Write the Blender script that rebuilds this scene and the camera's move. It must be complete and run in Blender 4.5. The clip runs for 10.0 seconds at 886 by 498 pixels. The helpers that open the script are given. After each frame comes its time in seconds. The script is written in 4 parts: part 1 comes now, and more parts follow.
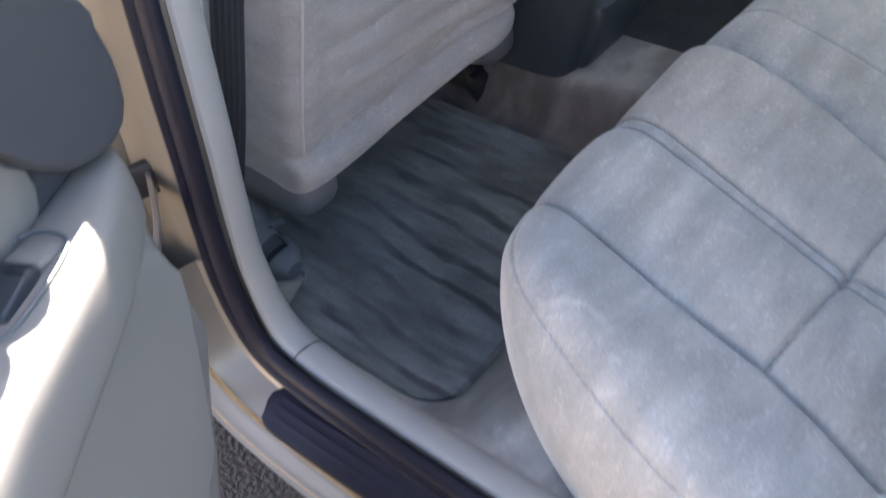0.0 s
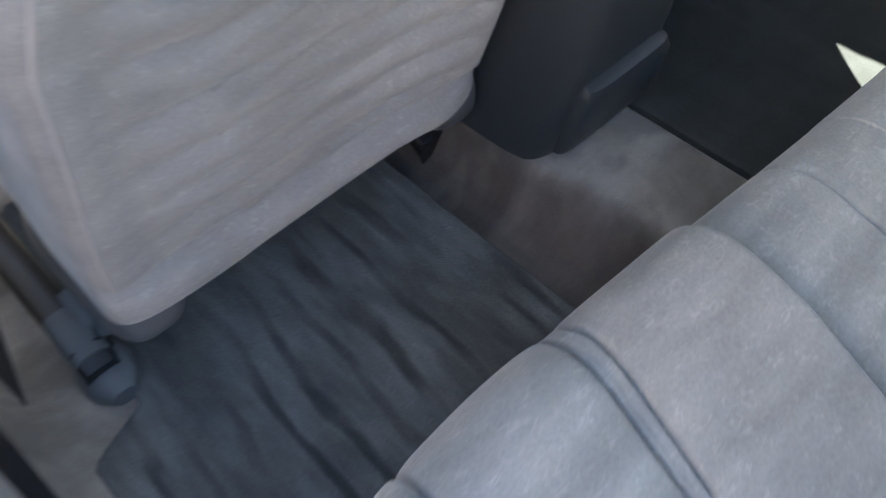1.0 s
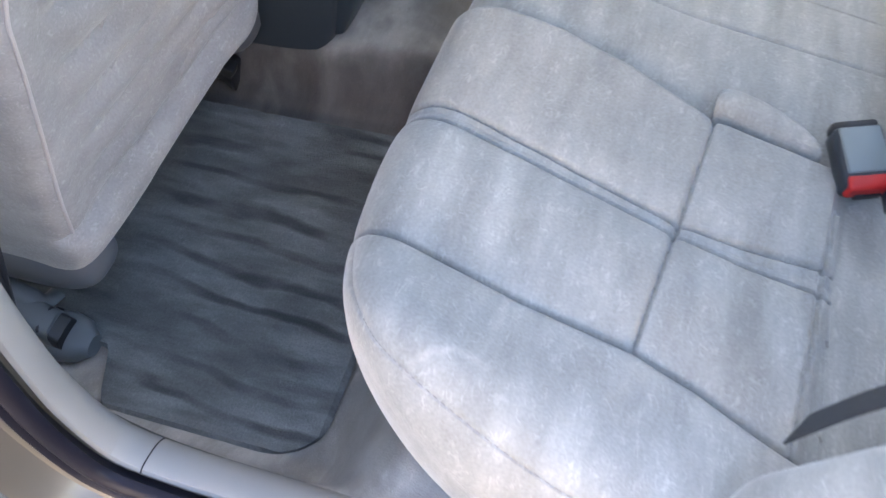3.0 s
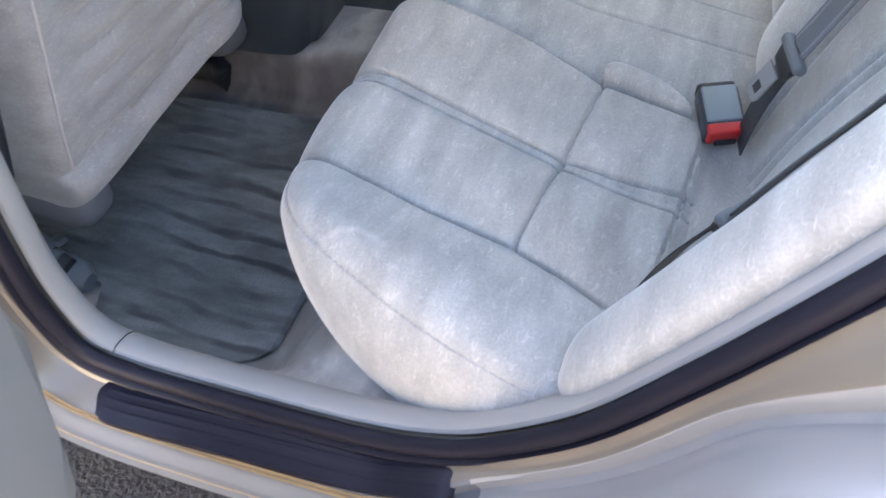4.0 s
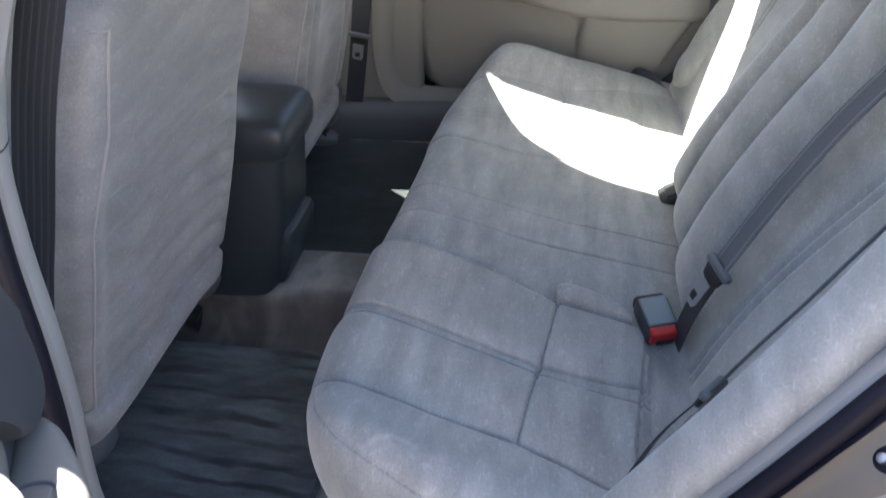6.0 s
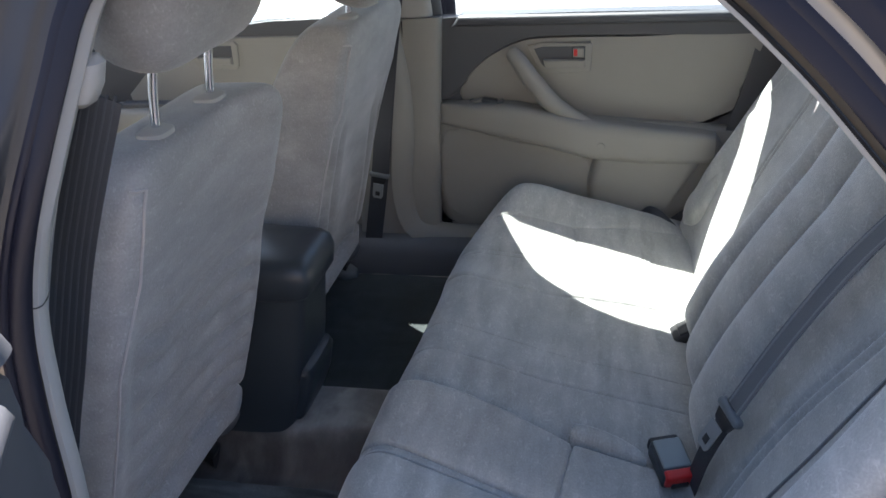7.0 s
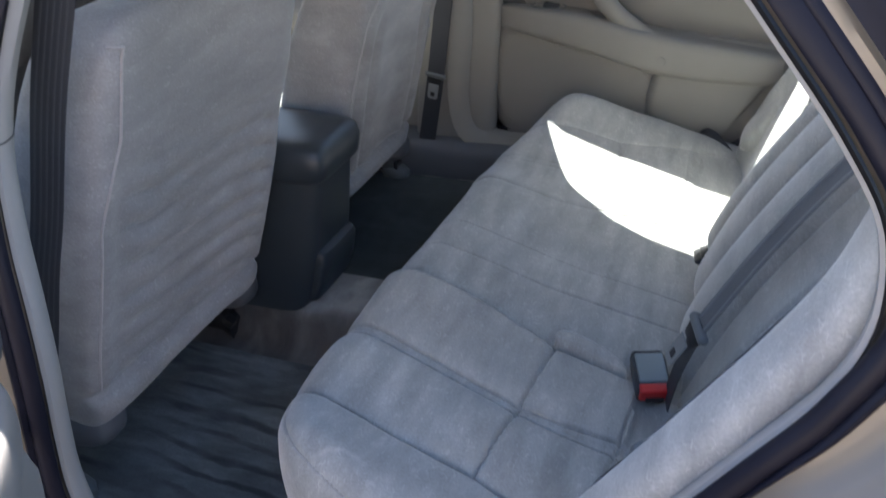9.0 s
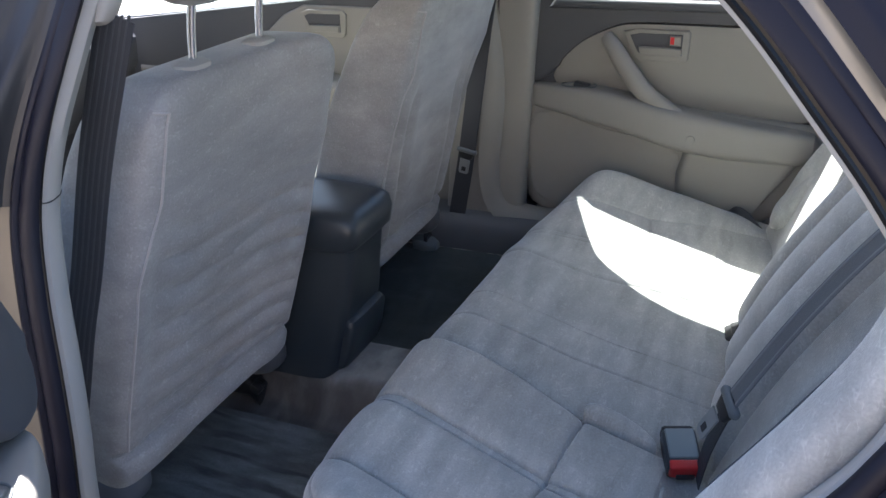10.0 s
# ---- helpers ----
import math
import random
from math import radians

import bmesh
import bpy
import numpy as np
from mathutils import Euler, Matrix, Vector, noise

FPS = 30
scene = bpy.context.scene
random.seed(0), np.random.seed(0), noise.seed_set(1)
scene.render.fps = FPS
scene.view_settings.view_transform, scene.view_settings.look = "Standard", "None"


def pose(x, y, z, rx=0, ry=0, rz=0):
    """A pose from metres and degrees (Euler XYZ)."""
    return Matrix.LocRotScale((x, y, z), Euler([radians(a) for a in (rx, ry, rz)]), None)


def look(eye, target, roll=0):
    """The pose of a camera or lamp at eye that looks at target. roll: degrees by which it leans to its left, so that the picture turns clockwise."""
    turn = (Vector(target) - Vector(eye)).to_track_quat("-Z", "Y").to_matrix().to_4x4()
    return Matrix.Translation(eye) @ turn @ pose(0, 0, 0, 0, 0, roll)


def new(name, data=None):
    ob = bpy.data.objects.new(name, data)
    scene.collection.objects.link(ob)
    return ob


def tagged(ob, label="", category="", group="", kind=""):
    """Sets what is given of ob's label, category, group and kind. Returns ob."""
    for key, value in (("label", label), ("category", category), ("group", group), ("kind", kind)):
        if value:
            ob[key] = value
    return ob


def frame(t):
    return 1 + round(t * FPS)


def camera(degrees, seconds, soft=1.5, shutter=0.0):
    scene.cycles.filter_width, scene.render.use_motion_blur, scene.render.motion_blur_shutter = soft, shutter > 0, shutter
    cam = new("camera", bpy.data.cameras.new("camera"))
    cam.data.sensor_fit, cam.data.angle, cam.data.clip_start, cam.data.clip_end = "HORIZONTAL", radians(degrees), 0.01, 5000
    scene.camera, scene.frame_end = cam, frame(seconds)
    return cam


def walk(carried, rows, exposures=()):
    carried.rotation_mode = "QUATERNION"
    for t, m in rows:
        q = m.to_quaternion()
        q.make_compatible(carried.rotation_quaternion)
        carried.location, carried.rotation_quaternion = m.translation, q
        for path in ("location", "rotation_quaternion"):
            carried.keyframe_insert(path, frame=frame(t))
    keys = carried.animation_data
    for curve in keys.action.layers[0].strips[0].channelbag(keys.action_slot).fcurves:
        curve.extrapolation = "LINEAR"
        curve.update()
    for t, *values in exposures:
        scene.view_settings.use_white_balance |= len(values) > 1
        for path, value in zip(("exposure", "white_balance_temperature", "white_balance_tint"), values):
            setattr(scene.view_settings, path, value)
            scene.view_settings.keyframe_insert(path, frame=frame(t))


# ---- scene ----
cam = camera(54.5, 10.0, 1.5, 0.35)
PATH = [
    (0, (0.589, -0.183, 1.155), (-0.406, 0.813, -0.266), -8.6),
    (0.5, (0.474, -0.02, 1.159), (-0.523, 0.964, -0.268), -5.0),
    (1, (0.395, 0.230, 1.105), (-0.328, 0.884, -0.166), -2.5),
    (1.2, (0.333, 0.329, 1.029), (-0.285, 0.979, -0.296), -0.1),
    (1.5, (0.339, 0.378, 0.929), (-0.139, 1.031, -0.451), 7.3),
    (1.8, (0.338, 0.442, 0.965), (-0.041, 1.161, -0.414), 8.7),
    (2, (0.366, 0.396, 1.035), (0.019, 1.113, -0.353), 5.8),
    (2.2, (0.360, 0.290, 1.123), (0.034, 0.965, -0.290), 1.7),
    (3.3, (0.531, -0.154, 1.205), (0.039, 1.033, -0.328), -7.6),
    (3.5, (0.578, -0.192, 1.213), (0.063, 1.044, -0.273), -7.6),
    (4, (0.671, -0.283, 1.211), (0.098, 0.926, -0.276), -8.3),
    (4.5, (0.624, -0.367, 1.25), (-0.021, 0.936, -0.124), -9.3),
    (5, (0.558, -0.449, 1.257), (0.109, 0.948, -0.102), -6.4),
    (5.5, (0.538, -0.469, 1.294), (0.207, 1.058, 0.046), -3.2),
    (6, (0.545, -0.465, 1.322), (0.215, 1.167, 0.216), -3.3),
    (6.2, (0.542, -0.464, 1.334), (0.211, 1.203, 0.279), -3.4),
    (7.3, (0.559, -0.494, 1.372), (0.164, 1.28, 0.539), -3.6),
    (7.5, (0.559, -0.499, 1.369), (0.164, 1.27, 0.525), -3.6),
    (8, (0.583, -0.502, 1.323), (0.182, 1.176, 0.313), -3.9),
    (8.5, (0.664, -0.477, 1.311), (0.164, 1.135, 0.237), -3.7),
    (9, (0.746, -0.457, 1.319), (0.116, 1.154, 0.314), -2.4),
    (9.5, (0.749, -0.467, 1.323), (0.05, 1.213, 0.492), -2.1),
    (10, (0.747, -0.474, 1.311), (0.034, 1.194, 0.469), -2.0),
]
EXPOSURES = [(0.0, 3.58, 6910, 17), (0.5, 3.46, 6910, 17), (1.0, 3.60, 6960, 15), (1.5, 4.07, 6700, 13), (2.0, 4.46, 7060, 16), (3.5, 4.06, 7060, 16), (4.5, 3.93, 6810, 16),
             (5.0, 3.50, 6710, 16), (5.5, 3.20, 6610, 16), (6.0, 3.03, 6450, 16), (7.5, 2.34, 6060, 16), (8.0, 2.52, 6310, 16), (9.0, 2.74, 6210, 16), (10.0, 2.75, 6110, 16)]
walk(cam, [(t, look(eye, target, roll)) for t, eye, target, roll in PATH], EXPOSURES)

# ---- light ----
world = bpy.data.worlds.new("sky")
scene.world = world
world.use_nodes = True
wn = world.node_tree.nodes
sky = wn.new("ShaderNodeTexSky")
sky.sky_type, sky.sun_disc = "NISHITA", False
SUN_TO = Vector((0.38, -0.55, -1.0)).normalized()
sky.sun_elevation = math.asin(-SUN_TO.z)
sky.sun_rotation = math.atan2(-SUN_TO.x, -SUN_TO.y)
sky.air_density, sky.dust_density = 1.0, 1.5
world.node_tree.links.new(sky.outputs[0], wn["Background"].inputs[0])
wn["Background"].inputs[1].default_value = 0.08
sun = new("sun", bpy.data.lights.new("sun", "SUN"))
sun.data.energy, sun.data.angle, sun.data.color = 5.0, radians(0.5), (1.0, 0.95, 0.87)
sun.matrix_world = look((0, 0, 5), Vector((0, 0, 5)) + SUN_TO)

YC = 0.885  # the car's middle plane


# ---- materials ----
def material(name, base, rough=0.8, metal=0.0, vary=0.12, scale=40.0, fine=900.0, bump=0.15, sheen=0.0, coat=0.0,
             tone=0.15, stretch=(1, 1, 1), distance=0.002, spec=0.5):
    """A surface with variation at two scales and a fine relief."""
    m = bpy.data.materials.new(name)
    m.use_nodes = True
    nt = m.node_tree
    n, link = nt.nodes, nt.links.new
    p = n["Principled BSDF"]
    p.inputs["Roughness"].default_value, p.inputs["Metallic"].default_value = rough, metal
    p.inputs["Sheen Weight"].default_value, p.inputs["Sheen Roughness"].default_value = sheen, 0.4
    p.inputs["Coat Weight"].default_value, p.inputs["Coat Roughness"].default_value = coat, 0.06
    p.inputs["Specular IOR Level"].default_value = spec
    co = n.new("ShaderNodeTexCoord")
    mp = n.new("ShaderNodeMapping")
    mp.inputs["Scale"].default_value = stretch
    link(co.outputs["Object"], mp.inputs[0])
    big, small = n.new("ShaderNodeTexNoise"), n.new("ShaderNodeTexNoise")
    big.inputs["Scale"].default_value, big.inputs["Detail"].default_value = scale * 0.25, 5
    small.inputs["Scale"].default_value, small.inputs["Detail"].default_value = fine, 3
    link(mp.outputs[0], big.inputs[0]), link(mp.outputs[0], small.inputs[0])
    add = n.new("ShaderNodeMath")
    add.operation = "MULTIPLY_ADD"
    link(big.outputs[0], add.inputs[0])
    add.inputs[1].default_value = tone * 2
    mul = n.new("ShaderNodeMath")
    mul.operation = "MULTIPLY_ADD"
    link(small.outputs[0], mul.inputs[0])
    mul.inputs[1].default_value, mul.inputs[2].default_value = vary * 2, 1 - tone - vary
    link(mul.outputs[0], add.inputs[2])
    mix = n.new("ShaderNodeMix")
    mix.data_type, mix.blend_type = "RGBA", "MULTIPLY"
    mix.inputs[0].default_value = 1.0
    mix.inputs[6].default_value = (*base, 1)
    link(add.outputs[0], mix.inputs[7])
    link(mix.outputs[2], p.inputs["Base Color"])
    if bump:
        b = n.new("ShaderNodeBump")
        b.inputs["Strength"].default_value, b.inputs["Distance"].default_value = bump, distance
        link(small.outputs[0], b.inputs["Height"])
        link(b.outputs[0], p.inputs["Normal"])
    return m


def pile_material(name, base, flecks, streaks, fine, rough=0.95, sheen=0.3, turn=(1, 1, 1), fleck_scale=95.0, bump=0.35, strokes=0.12, brush=(2.4, 0.8, 1.0), grain=0.18, curls=False):
    """Brushed cloth: smudges where the pile lies differently, and short light flecks."""
    m = material(name, base, rough, vary=grain, scale=18, fine=fine, bump=bump, sheen=sheen, tone=0.10)
    n, link = m.node_tree.nodes, m.node_tree.links.new
    p = n["Principled BSDF"]
    old = p.inputs["Base Color"].links[0].from_socket
    co = n.new("ShaderNodeTexCoord")
    mp, mq = n.new("ShaderNodeMapping"), n.new("ShaderNodeMapping")
    mp.inputs["Scale"].default_value = turn
    mq.inputs["Scale"].default_value, mq.inputs["Rotation"].default_value = (1.0, 0.35, 0.6), (0.3, 0.2, 0.5)
    link(co.outputs["Object"], mp.inputs[0]), link(co.outputs["Object"], mq.inputs[0])
    st, fl = n.new("ShaderNodeTexNoise"), n.new("ShaderNodeTexNoise")
    st.inputs["Scale"].default_value, st.inputs["Detail"].default_value, st.inputs["Distortion"].default_value = 5.0, 4, 0.6
    fl.inputs["Scale"].default_value, fl.inputs["Detail"].default_value, fl.inputs["Distortion"].default_value = fleck_scale, 1.5, 1.6
    link(mp.outputs[0], st.inputs[0]), link(mq.outputs[0], fl.inputs[0])
    r1, r2 = n.new("ShaderNodeMapRange"), n.new("ShaderNodeMapRange")
    for r, lo, hi, a, b in ((r1, 0.36, 0.66, 1 - streaks, 1 + streaks), (r2, 0.60, 0.70, 1.0, 1 + flecks)):
        for k, v in zip((1, 2, 3, 4), (lo, hi, a, b)):
            r.inputs[k].default_value = v
    r1.interpolation_type = "SMOOTHSTEP"
    link(st.outputs[0], r1.inputs[0])
    if curls:  # short curly hairs lie along the level lines of the noise
        off, rim, cut, lay = n.new("ShaderNodeMath"), n.new("ShaderNodeMath"), n.new("ShaderNodeTexNoise"), n.new("ShaderNodeMapRange")
        off.operation, rim.operation = "SUBTRACT", "ABSOLUTE"
        off.inputs[1].default_value = 0.5
        cut.inputs["Scale"].default_value, cut.inputs["Detail"].default_value = 70.0, 2
        link(co.outputs["Object"], cut.inputs[0]), link(cut.outputs[0], lay.inputs[0])
        for k, v in zip((1, 2, 3, 4), (0.47, 0.62, 1.0, 1 + flecks)):
            lay.inputs[k].default_value = v
        link(fl.outputs[0], off.inputs[0]), link(off.outputs[0], rim.inputs[0]), link(rim.outputs[0], r2.inputs[0])
        r2.inputs[1].default_value, r2.inputs[2].default_value, r2.inputs[4].default_value = 0.045, 0.0, 1.0
        link(lay.outputs[0], r2.inputs[4])
    else:
        link(fl.outputs[0], r2.inputs[0])
    mul = n.new("ShaderNodeMath")
    mul.operation = "MULTIPLY"
    link(r1.outputs[0], mul.inputs[0]), link(r2.outputs[0], mul.inputs[1])
    # brush strokes: longer marks a hand's width apart
    ms, sk, r3, m3 = n.new("ShaderNodeMapping"), n.new("ShaderNodeTexNoise"), n.new("ShaderNodeMapRange"), n.new("ShaderNodeMath")
    ms.inputs["Scale"].default_value, ms.inputs["Rotation"].default_value = brush, (0, 0, 0.25)
    link(co.outputs["Object"], ms.inputs[0]), link(ms.outputs[0], sk.inputs[0])
    sk.inputs["Scale"].default_value, sk.inputs["Detail"].default_value, sk.inputs["Roughness"].default_value = 11.0, 6, 0.62
    for k, v in zip((1, 2, 3, 4), (0.34, 0.68, 1 - strokes, 1 + strokes)):
        r3.inputs[k].default_value = v
    m3.operation = "MULTIPLY"
    link(sk.outputs[0], r3.inputs[0]), link(mul.outputs[0], m3.inputs[0]), link(r3.outputs[0], m3.inputs[1])
    mul = m3
    mix = n.new("ShaderNodeMix")
    mix.data_type, mix.blend_type = "RGBA", "MULTIPLY"
    mix.inputs[0].default_value = 1.0
    link(old, mix.inputs[6]), link(mul.outputs[0], mix.inputs[7])
    link(mix.outputs[2], p.inputs["Base Color"])
    return m


VELOUR = pile_material("velour", (0.402, 0.399, 0.371), 0.25, 0.065, 300, sheen=0.55, fleck_scale=75.0, strokes=0.13, grain=0.22, brush=(3.2, 0.9, 1.5), curls=True)
SEATBACK = pile_material("seat_back_cloth", (0.310, 0.300, 0.293), 0.20, 0.08, 300, fleck_scale=260.0, strokes=0.13, brush=(1, 0.7, 2.0))
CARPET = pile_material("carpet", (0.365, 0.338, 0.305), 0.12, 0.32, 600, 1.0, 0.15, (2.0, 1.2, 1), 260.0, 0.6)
MATPILE = pile_material("mat_pile", (0.142, 0.152, 0.150), 0.15, 0.26, 400, 1.0, 0.1, (0.9, 3.6, 1), 220.0, 0.8, grain=0.30, brush=(1.2, 3.6, 1.0), strokes=0.20)


def brush_marks(m, period, angle, depth, lo, hi, twist=3.0, stretch=(0.35, 1.0, 1.0)):
    """Dark, uneven strokes side by side, where the pile was pulled with a hard brush."""
    n, link = m.node_tree.nodes, m.node_tree.links.new
    p = n["Principled BSDF"]
    old = p.inputs["Base Color"].links[0].from_socket
    co, mp, wave, fade = n.new("ShaderNodeTexCoord"), n.new("ShaderNodeMapping"), n.new("ShaderNodeTexWave"), n.new("ShaderNodeTexNoise")
    mp.inputs["Rotation"].default_value, mp.inputs["Scale"].default_value = (0, 0, radians(angle)), stretch
    link(co.outputs["Object"], mp.inputs[0]), link(mp.outputs[0], wave.inputs[0]), link(co.outputs["Object"], fade.inputs[0])
    wave.bands_direction = "Y"
    for k, v in (("Scale", 2 * math.pi / (20 * period)), ("Distortion", twist), ("Detail", 2.5), ("Detail Scale", 1.6), ("Detail Roughness", 0.6)):
        wave.inputs[k].default_value = v
    fade.inputs["Scale"].default_value, fade.inputs["Detail"].default_value = 6.0, 2
    r, f, mul, mix = n.new("ShaderNodeMapRange"), n.new("ShaderNodeMapRange"), n.new("ShaderNodeMix"), n.new("ShaderNodeMix")
    for node, vals in ((r, (lo, hi, 1 - depth, 1.08)), (f, (0.42, 0.62, 0.0, 1.0))):
        for k, v in zip((1, 2, 3, 4), vals):
            node.inputs[k].default_value = v
    link(wave.outputs["Fac"], r.inputs[0]), link(fade.outputs[0], f.inputs[0])
    mul.data_type = "FLOAT"
    mul.inputs[2].default_value = 1.0
    link(f.outputs[0], mul.inputs[0]), link(r.outputs[0], mul.inputs[3])
    mix.data_type, mix.blend_type = "RGBA", "MULTIPLY"
    mix.inputs[0].default_value = 1.0
    link(old, mix.inputs[6]), link(mul.outputs[0], mix.inputs[7])
    link(mix.outputs[2], p.inputs["Base Color"])


brush_marks(MATPILE, 0.046, 12, 0.55, 0.05, 0.36, 5.5)
brush_marks(VELOUR, 0.058, 82, 0.095, 0.25, 0.80, 3.5, (1.0, 0.30, 1.0))


def tone(m, gain, build):
    """Multiplies a material's colour by a gain where build() gives 1; build gets the nodes, the link function and the place."""
    n, link = m.node_tree.nodes, m.node_tree.links.new
    p = n["Principled BSDF"]
    old = p.inputs["Base Color"].links[0].from_socket
    mask = build(n, link, n.new("ShaderNodeNewGeometry").outputs["Position"])
    mix = n.new("ShaderNodeMix")
    mix.data_type, mix.blend_type = "RGBA", "MULTIPLY"
    link(mask, mix.inputs[0]), link(old, mix.inputs[6])
    mix.inputs[7].default_value = (*gain, 1)
    link(mix.outputs[2], p.inputs["Base Color"])


def ramp(n, link, socket, lo, hi, a=0.0, b=1.0):
    r = n.new("ShaderNodeMapRange")
    r.interpolation_type = "SMOOTHSTEP"
    for k, v in zip((1, 2, 3, 4), (lo, hi, a, b)):
        r.inputs[k].default_value = v
    link(socket, r.inputs[0])
    return r.outputs[0]


def calc(n, link, operation, a, b):
    m = n.new("ShaderNodeMath")
    m.operation = operation
    for i, v in enumerate((a, b)):
        if isinstance(v, (int, float)):
            m.inputs[i].default_value = v
        else:
            link(v, m.inputs[i])
    return m.outputs[0]


def rub_mark(n, link, place):
    """A pale hooked rub mark on the cushion's front corner, with a short stroke beside it."""
    wob, add = n.new("ShaderNodeTexNoise"), n.new("ShaderNodeVectorMath")
    wob.inputs["Scale"].default_value = 60.0
    add.operation = "MULTIPLY_ADD"
    link(wob.outputs["Color"], add.inputs[0]), link(place, add.inputs[2])
    add.inputs[1].default_value = (0.008, 0.008, 0.008)
    parts = []
    for at, size in (((0.337, 0.208, 0.559), (1, 1, 1)), ((0.352, 0.308, 0.53), (5.0, 1.0, 0.8))):
        mp, far = n.new("ShaderNodeMapping"), n.new("ShaderNodeVectorMath")
        far.operation = "LENGTH"
        mp.inputs["Scale"].default_value = size
        mp.inputs["Location"].default_value = [-a * b for a, b in zip(at, size)]
        link(add.outputs[0], mp.inputs[0]), link(mp.outputs[0], far.inputs[0])
        parts.append(far.outputs["Value"])
    axes = n.new("ShaderNodeSeparateXYZ")
    link(place, axes.inputs[0])
    ring = ramp(n, link, calc(n, link, "ABSOLUTE", calc(n, link, "SUBTRACT", parts[0], 0.044), 0), 0.007, 0.0)
    hook = calc(n, link, "MULTIPLY", ring, ramp(n, link, axes.outputs["Y"], 0.210, 0.228))
    hook = calc(n, link, "MULTIPLY", hook, ramp(n, link, axes.outputs["X"], 0.362, 0.338))
    return calc(n, link, "MAXIMUM", hook, ramp(n, link, parts[1], 0.036, 0.012, 0.0, 0.6))


def shaded_flank(n, link, place):
    """Darkens the tunnel's flank, shade put into the colour, with an uneven upper edge."""
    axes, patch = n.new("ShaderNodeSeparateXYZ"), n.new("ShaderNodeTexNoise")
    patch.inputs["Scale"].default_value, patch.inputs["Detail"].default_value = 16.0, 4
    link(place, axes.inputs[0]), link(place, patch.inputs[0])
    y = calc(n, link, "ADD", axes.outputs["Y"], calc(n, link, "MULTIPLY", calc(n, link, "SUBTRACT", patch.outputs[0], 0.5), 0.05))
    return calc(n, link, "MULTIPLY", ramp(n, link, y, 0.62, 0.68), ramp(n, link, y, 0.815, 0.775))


tone(VELOUR, (1.22, 1.20, 1.18), rub_mark)
# flank shade multiplied into the carpet's colour
tone(CARPET, (0.40, 0.385, 0.39), shaded_flank)
# darker copy of the mat pile: footwell shade put into its colour
FARMAT = pile_material("shade_mat_pile", (0.055, 0.064, 0.064), 0.1, 0.15, 400, 1.0, 0.1, (0.9, 2.5, 1), 220.0, 0.6)
TRIM = material("trim_plastic", (0.355, 0.342, 0.318), 0.55, vary=0.04, fine=1500, bump=0.08, tone=0.05)
TAN = material("door_plastic", (0.258, 0.246, 0.224), 0.55, vary=0.04, fine=1500, bump=0.08, tone=0.05)
DARKPANEL = material("dark_vinyl", (0.068, 0.071, 0.079), 0.5, vary=0.05, fine=1300, bump=0.1, tone=0.06)
CONSOLE = material("console_plastic", (0.034, 0.042, 0.050), 0.36, vary=0.06, fine=1300, bump=0.1, tone=0.08)
RUBBER = material("rubber", (0.012, 0.012, 0.020), 0.42, spec=0.2, vary=0.1, fine=900, bump=0.05, tone=0.2)
KICK = material("kick_plastic", (0.010, 0.010, 0.018), 0.40, spec=0.22, vary=0.1, fine=1200, bump=0.08, tone=0.25)
# blue-grey base: the sky's reflection is put into the beige body's colour
PAINT = material("beige_paint_sky_tone", (0.315, 0.325, 0.333), 0.34, metal=0.35, vary=0.03, fine=2500, bump=0.0, coat=0.4, tone=0.04)
SILLGREY = material("sill_grey", (0.125, 0.138, 0.155), 0.5, spec=0.3, vary=0.05, fine=2000, bump=0.0, tone=0.12)
# darker copy of the body paint, the open door's shade put into its tone
JAMBPAINT = material("jamb_shade_paint", (0.192, 0.170, 0.138), 0.36, metal=0.25, vary=0.04, fine=1800, bump=0.0, coat=0.3, tone=0.10)
GOLD = material("glint_gold", (0.36, 0.27, 0.15), 0.35, metal=0.5, vary=0.05, bump=0.0, coat=0.0, tone=0.1)
PIPING = material("piping_cloth", (0.43, 0.40, 0.39), 0.9, vary=0.15, fine=900, bump=0.3, sheen=0.3)
TONGUE = material("tongue_grey", (0.27, 0.285, 0.29), 0.4, metal=0.3, vary=0.05, bump=0.03, tone=0.06)
BUCKLETOP = material("buckle_top", (0.21, 0.25, 0.26), 0.35, vary=0.05, bump=0.03, tone=0.05)
CHROME = material("chrome", (0.75, 0.76, 0.78), 0.12, metal=1.0, vary=0.02, bump=0.0, tone=0.04)
STEEL = material("dull_steel", (0.45, 0.45, 0.46), 0.35, metal=1.0, vary=0.06, bump=0.0, tone=0.15)
BELT = material("belt_webbing", (0.125, 0.135, 0.145), 0.65, vary=0.15, fine=1500, bump=0.3, tone=0.08)
DARKBELT = material("dark_webbing", (0.036, 0.039, 0.047), 0.6, vary=0.15, fine=1500, bump=0.3, tone=0.08)
DARKRIB = material("webbing_rib", (0.056, 0.062, 0.070), 0.6, vary=0.15, fine=1500, bump=0.3, tone=0.08)
BLACK = material("black_plastic", (0.018, 0.018, 0.02), 0.45, vary=0.08, bump=0.05, tone=0.1)
GREYPL = material("grey_plastic", (0.13, 0.145, 0.152), 0.45, vary=0.05, bump=0.05, tone=0.08)
BASEPL = material("seat_base_plastic", (0.115, 0.12, 0.13), 0.5, vary=0.05, bump=0.08, tone=0.1)
RED = material("red_button", (0.55, 0.02, 0.02), 0.4, vary=0.04, bump=0.0, tone=0.04)
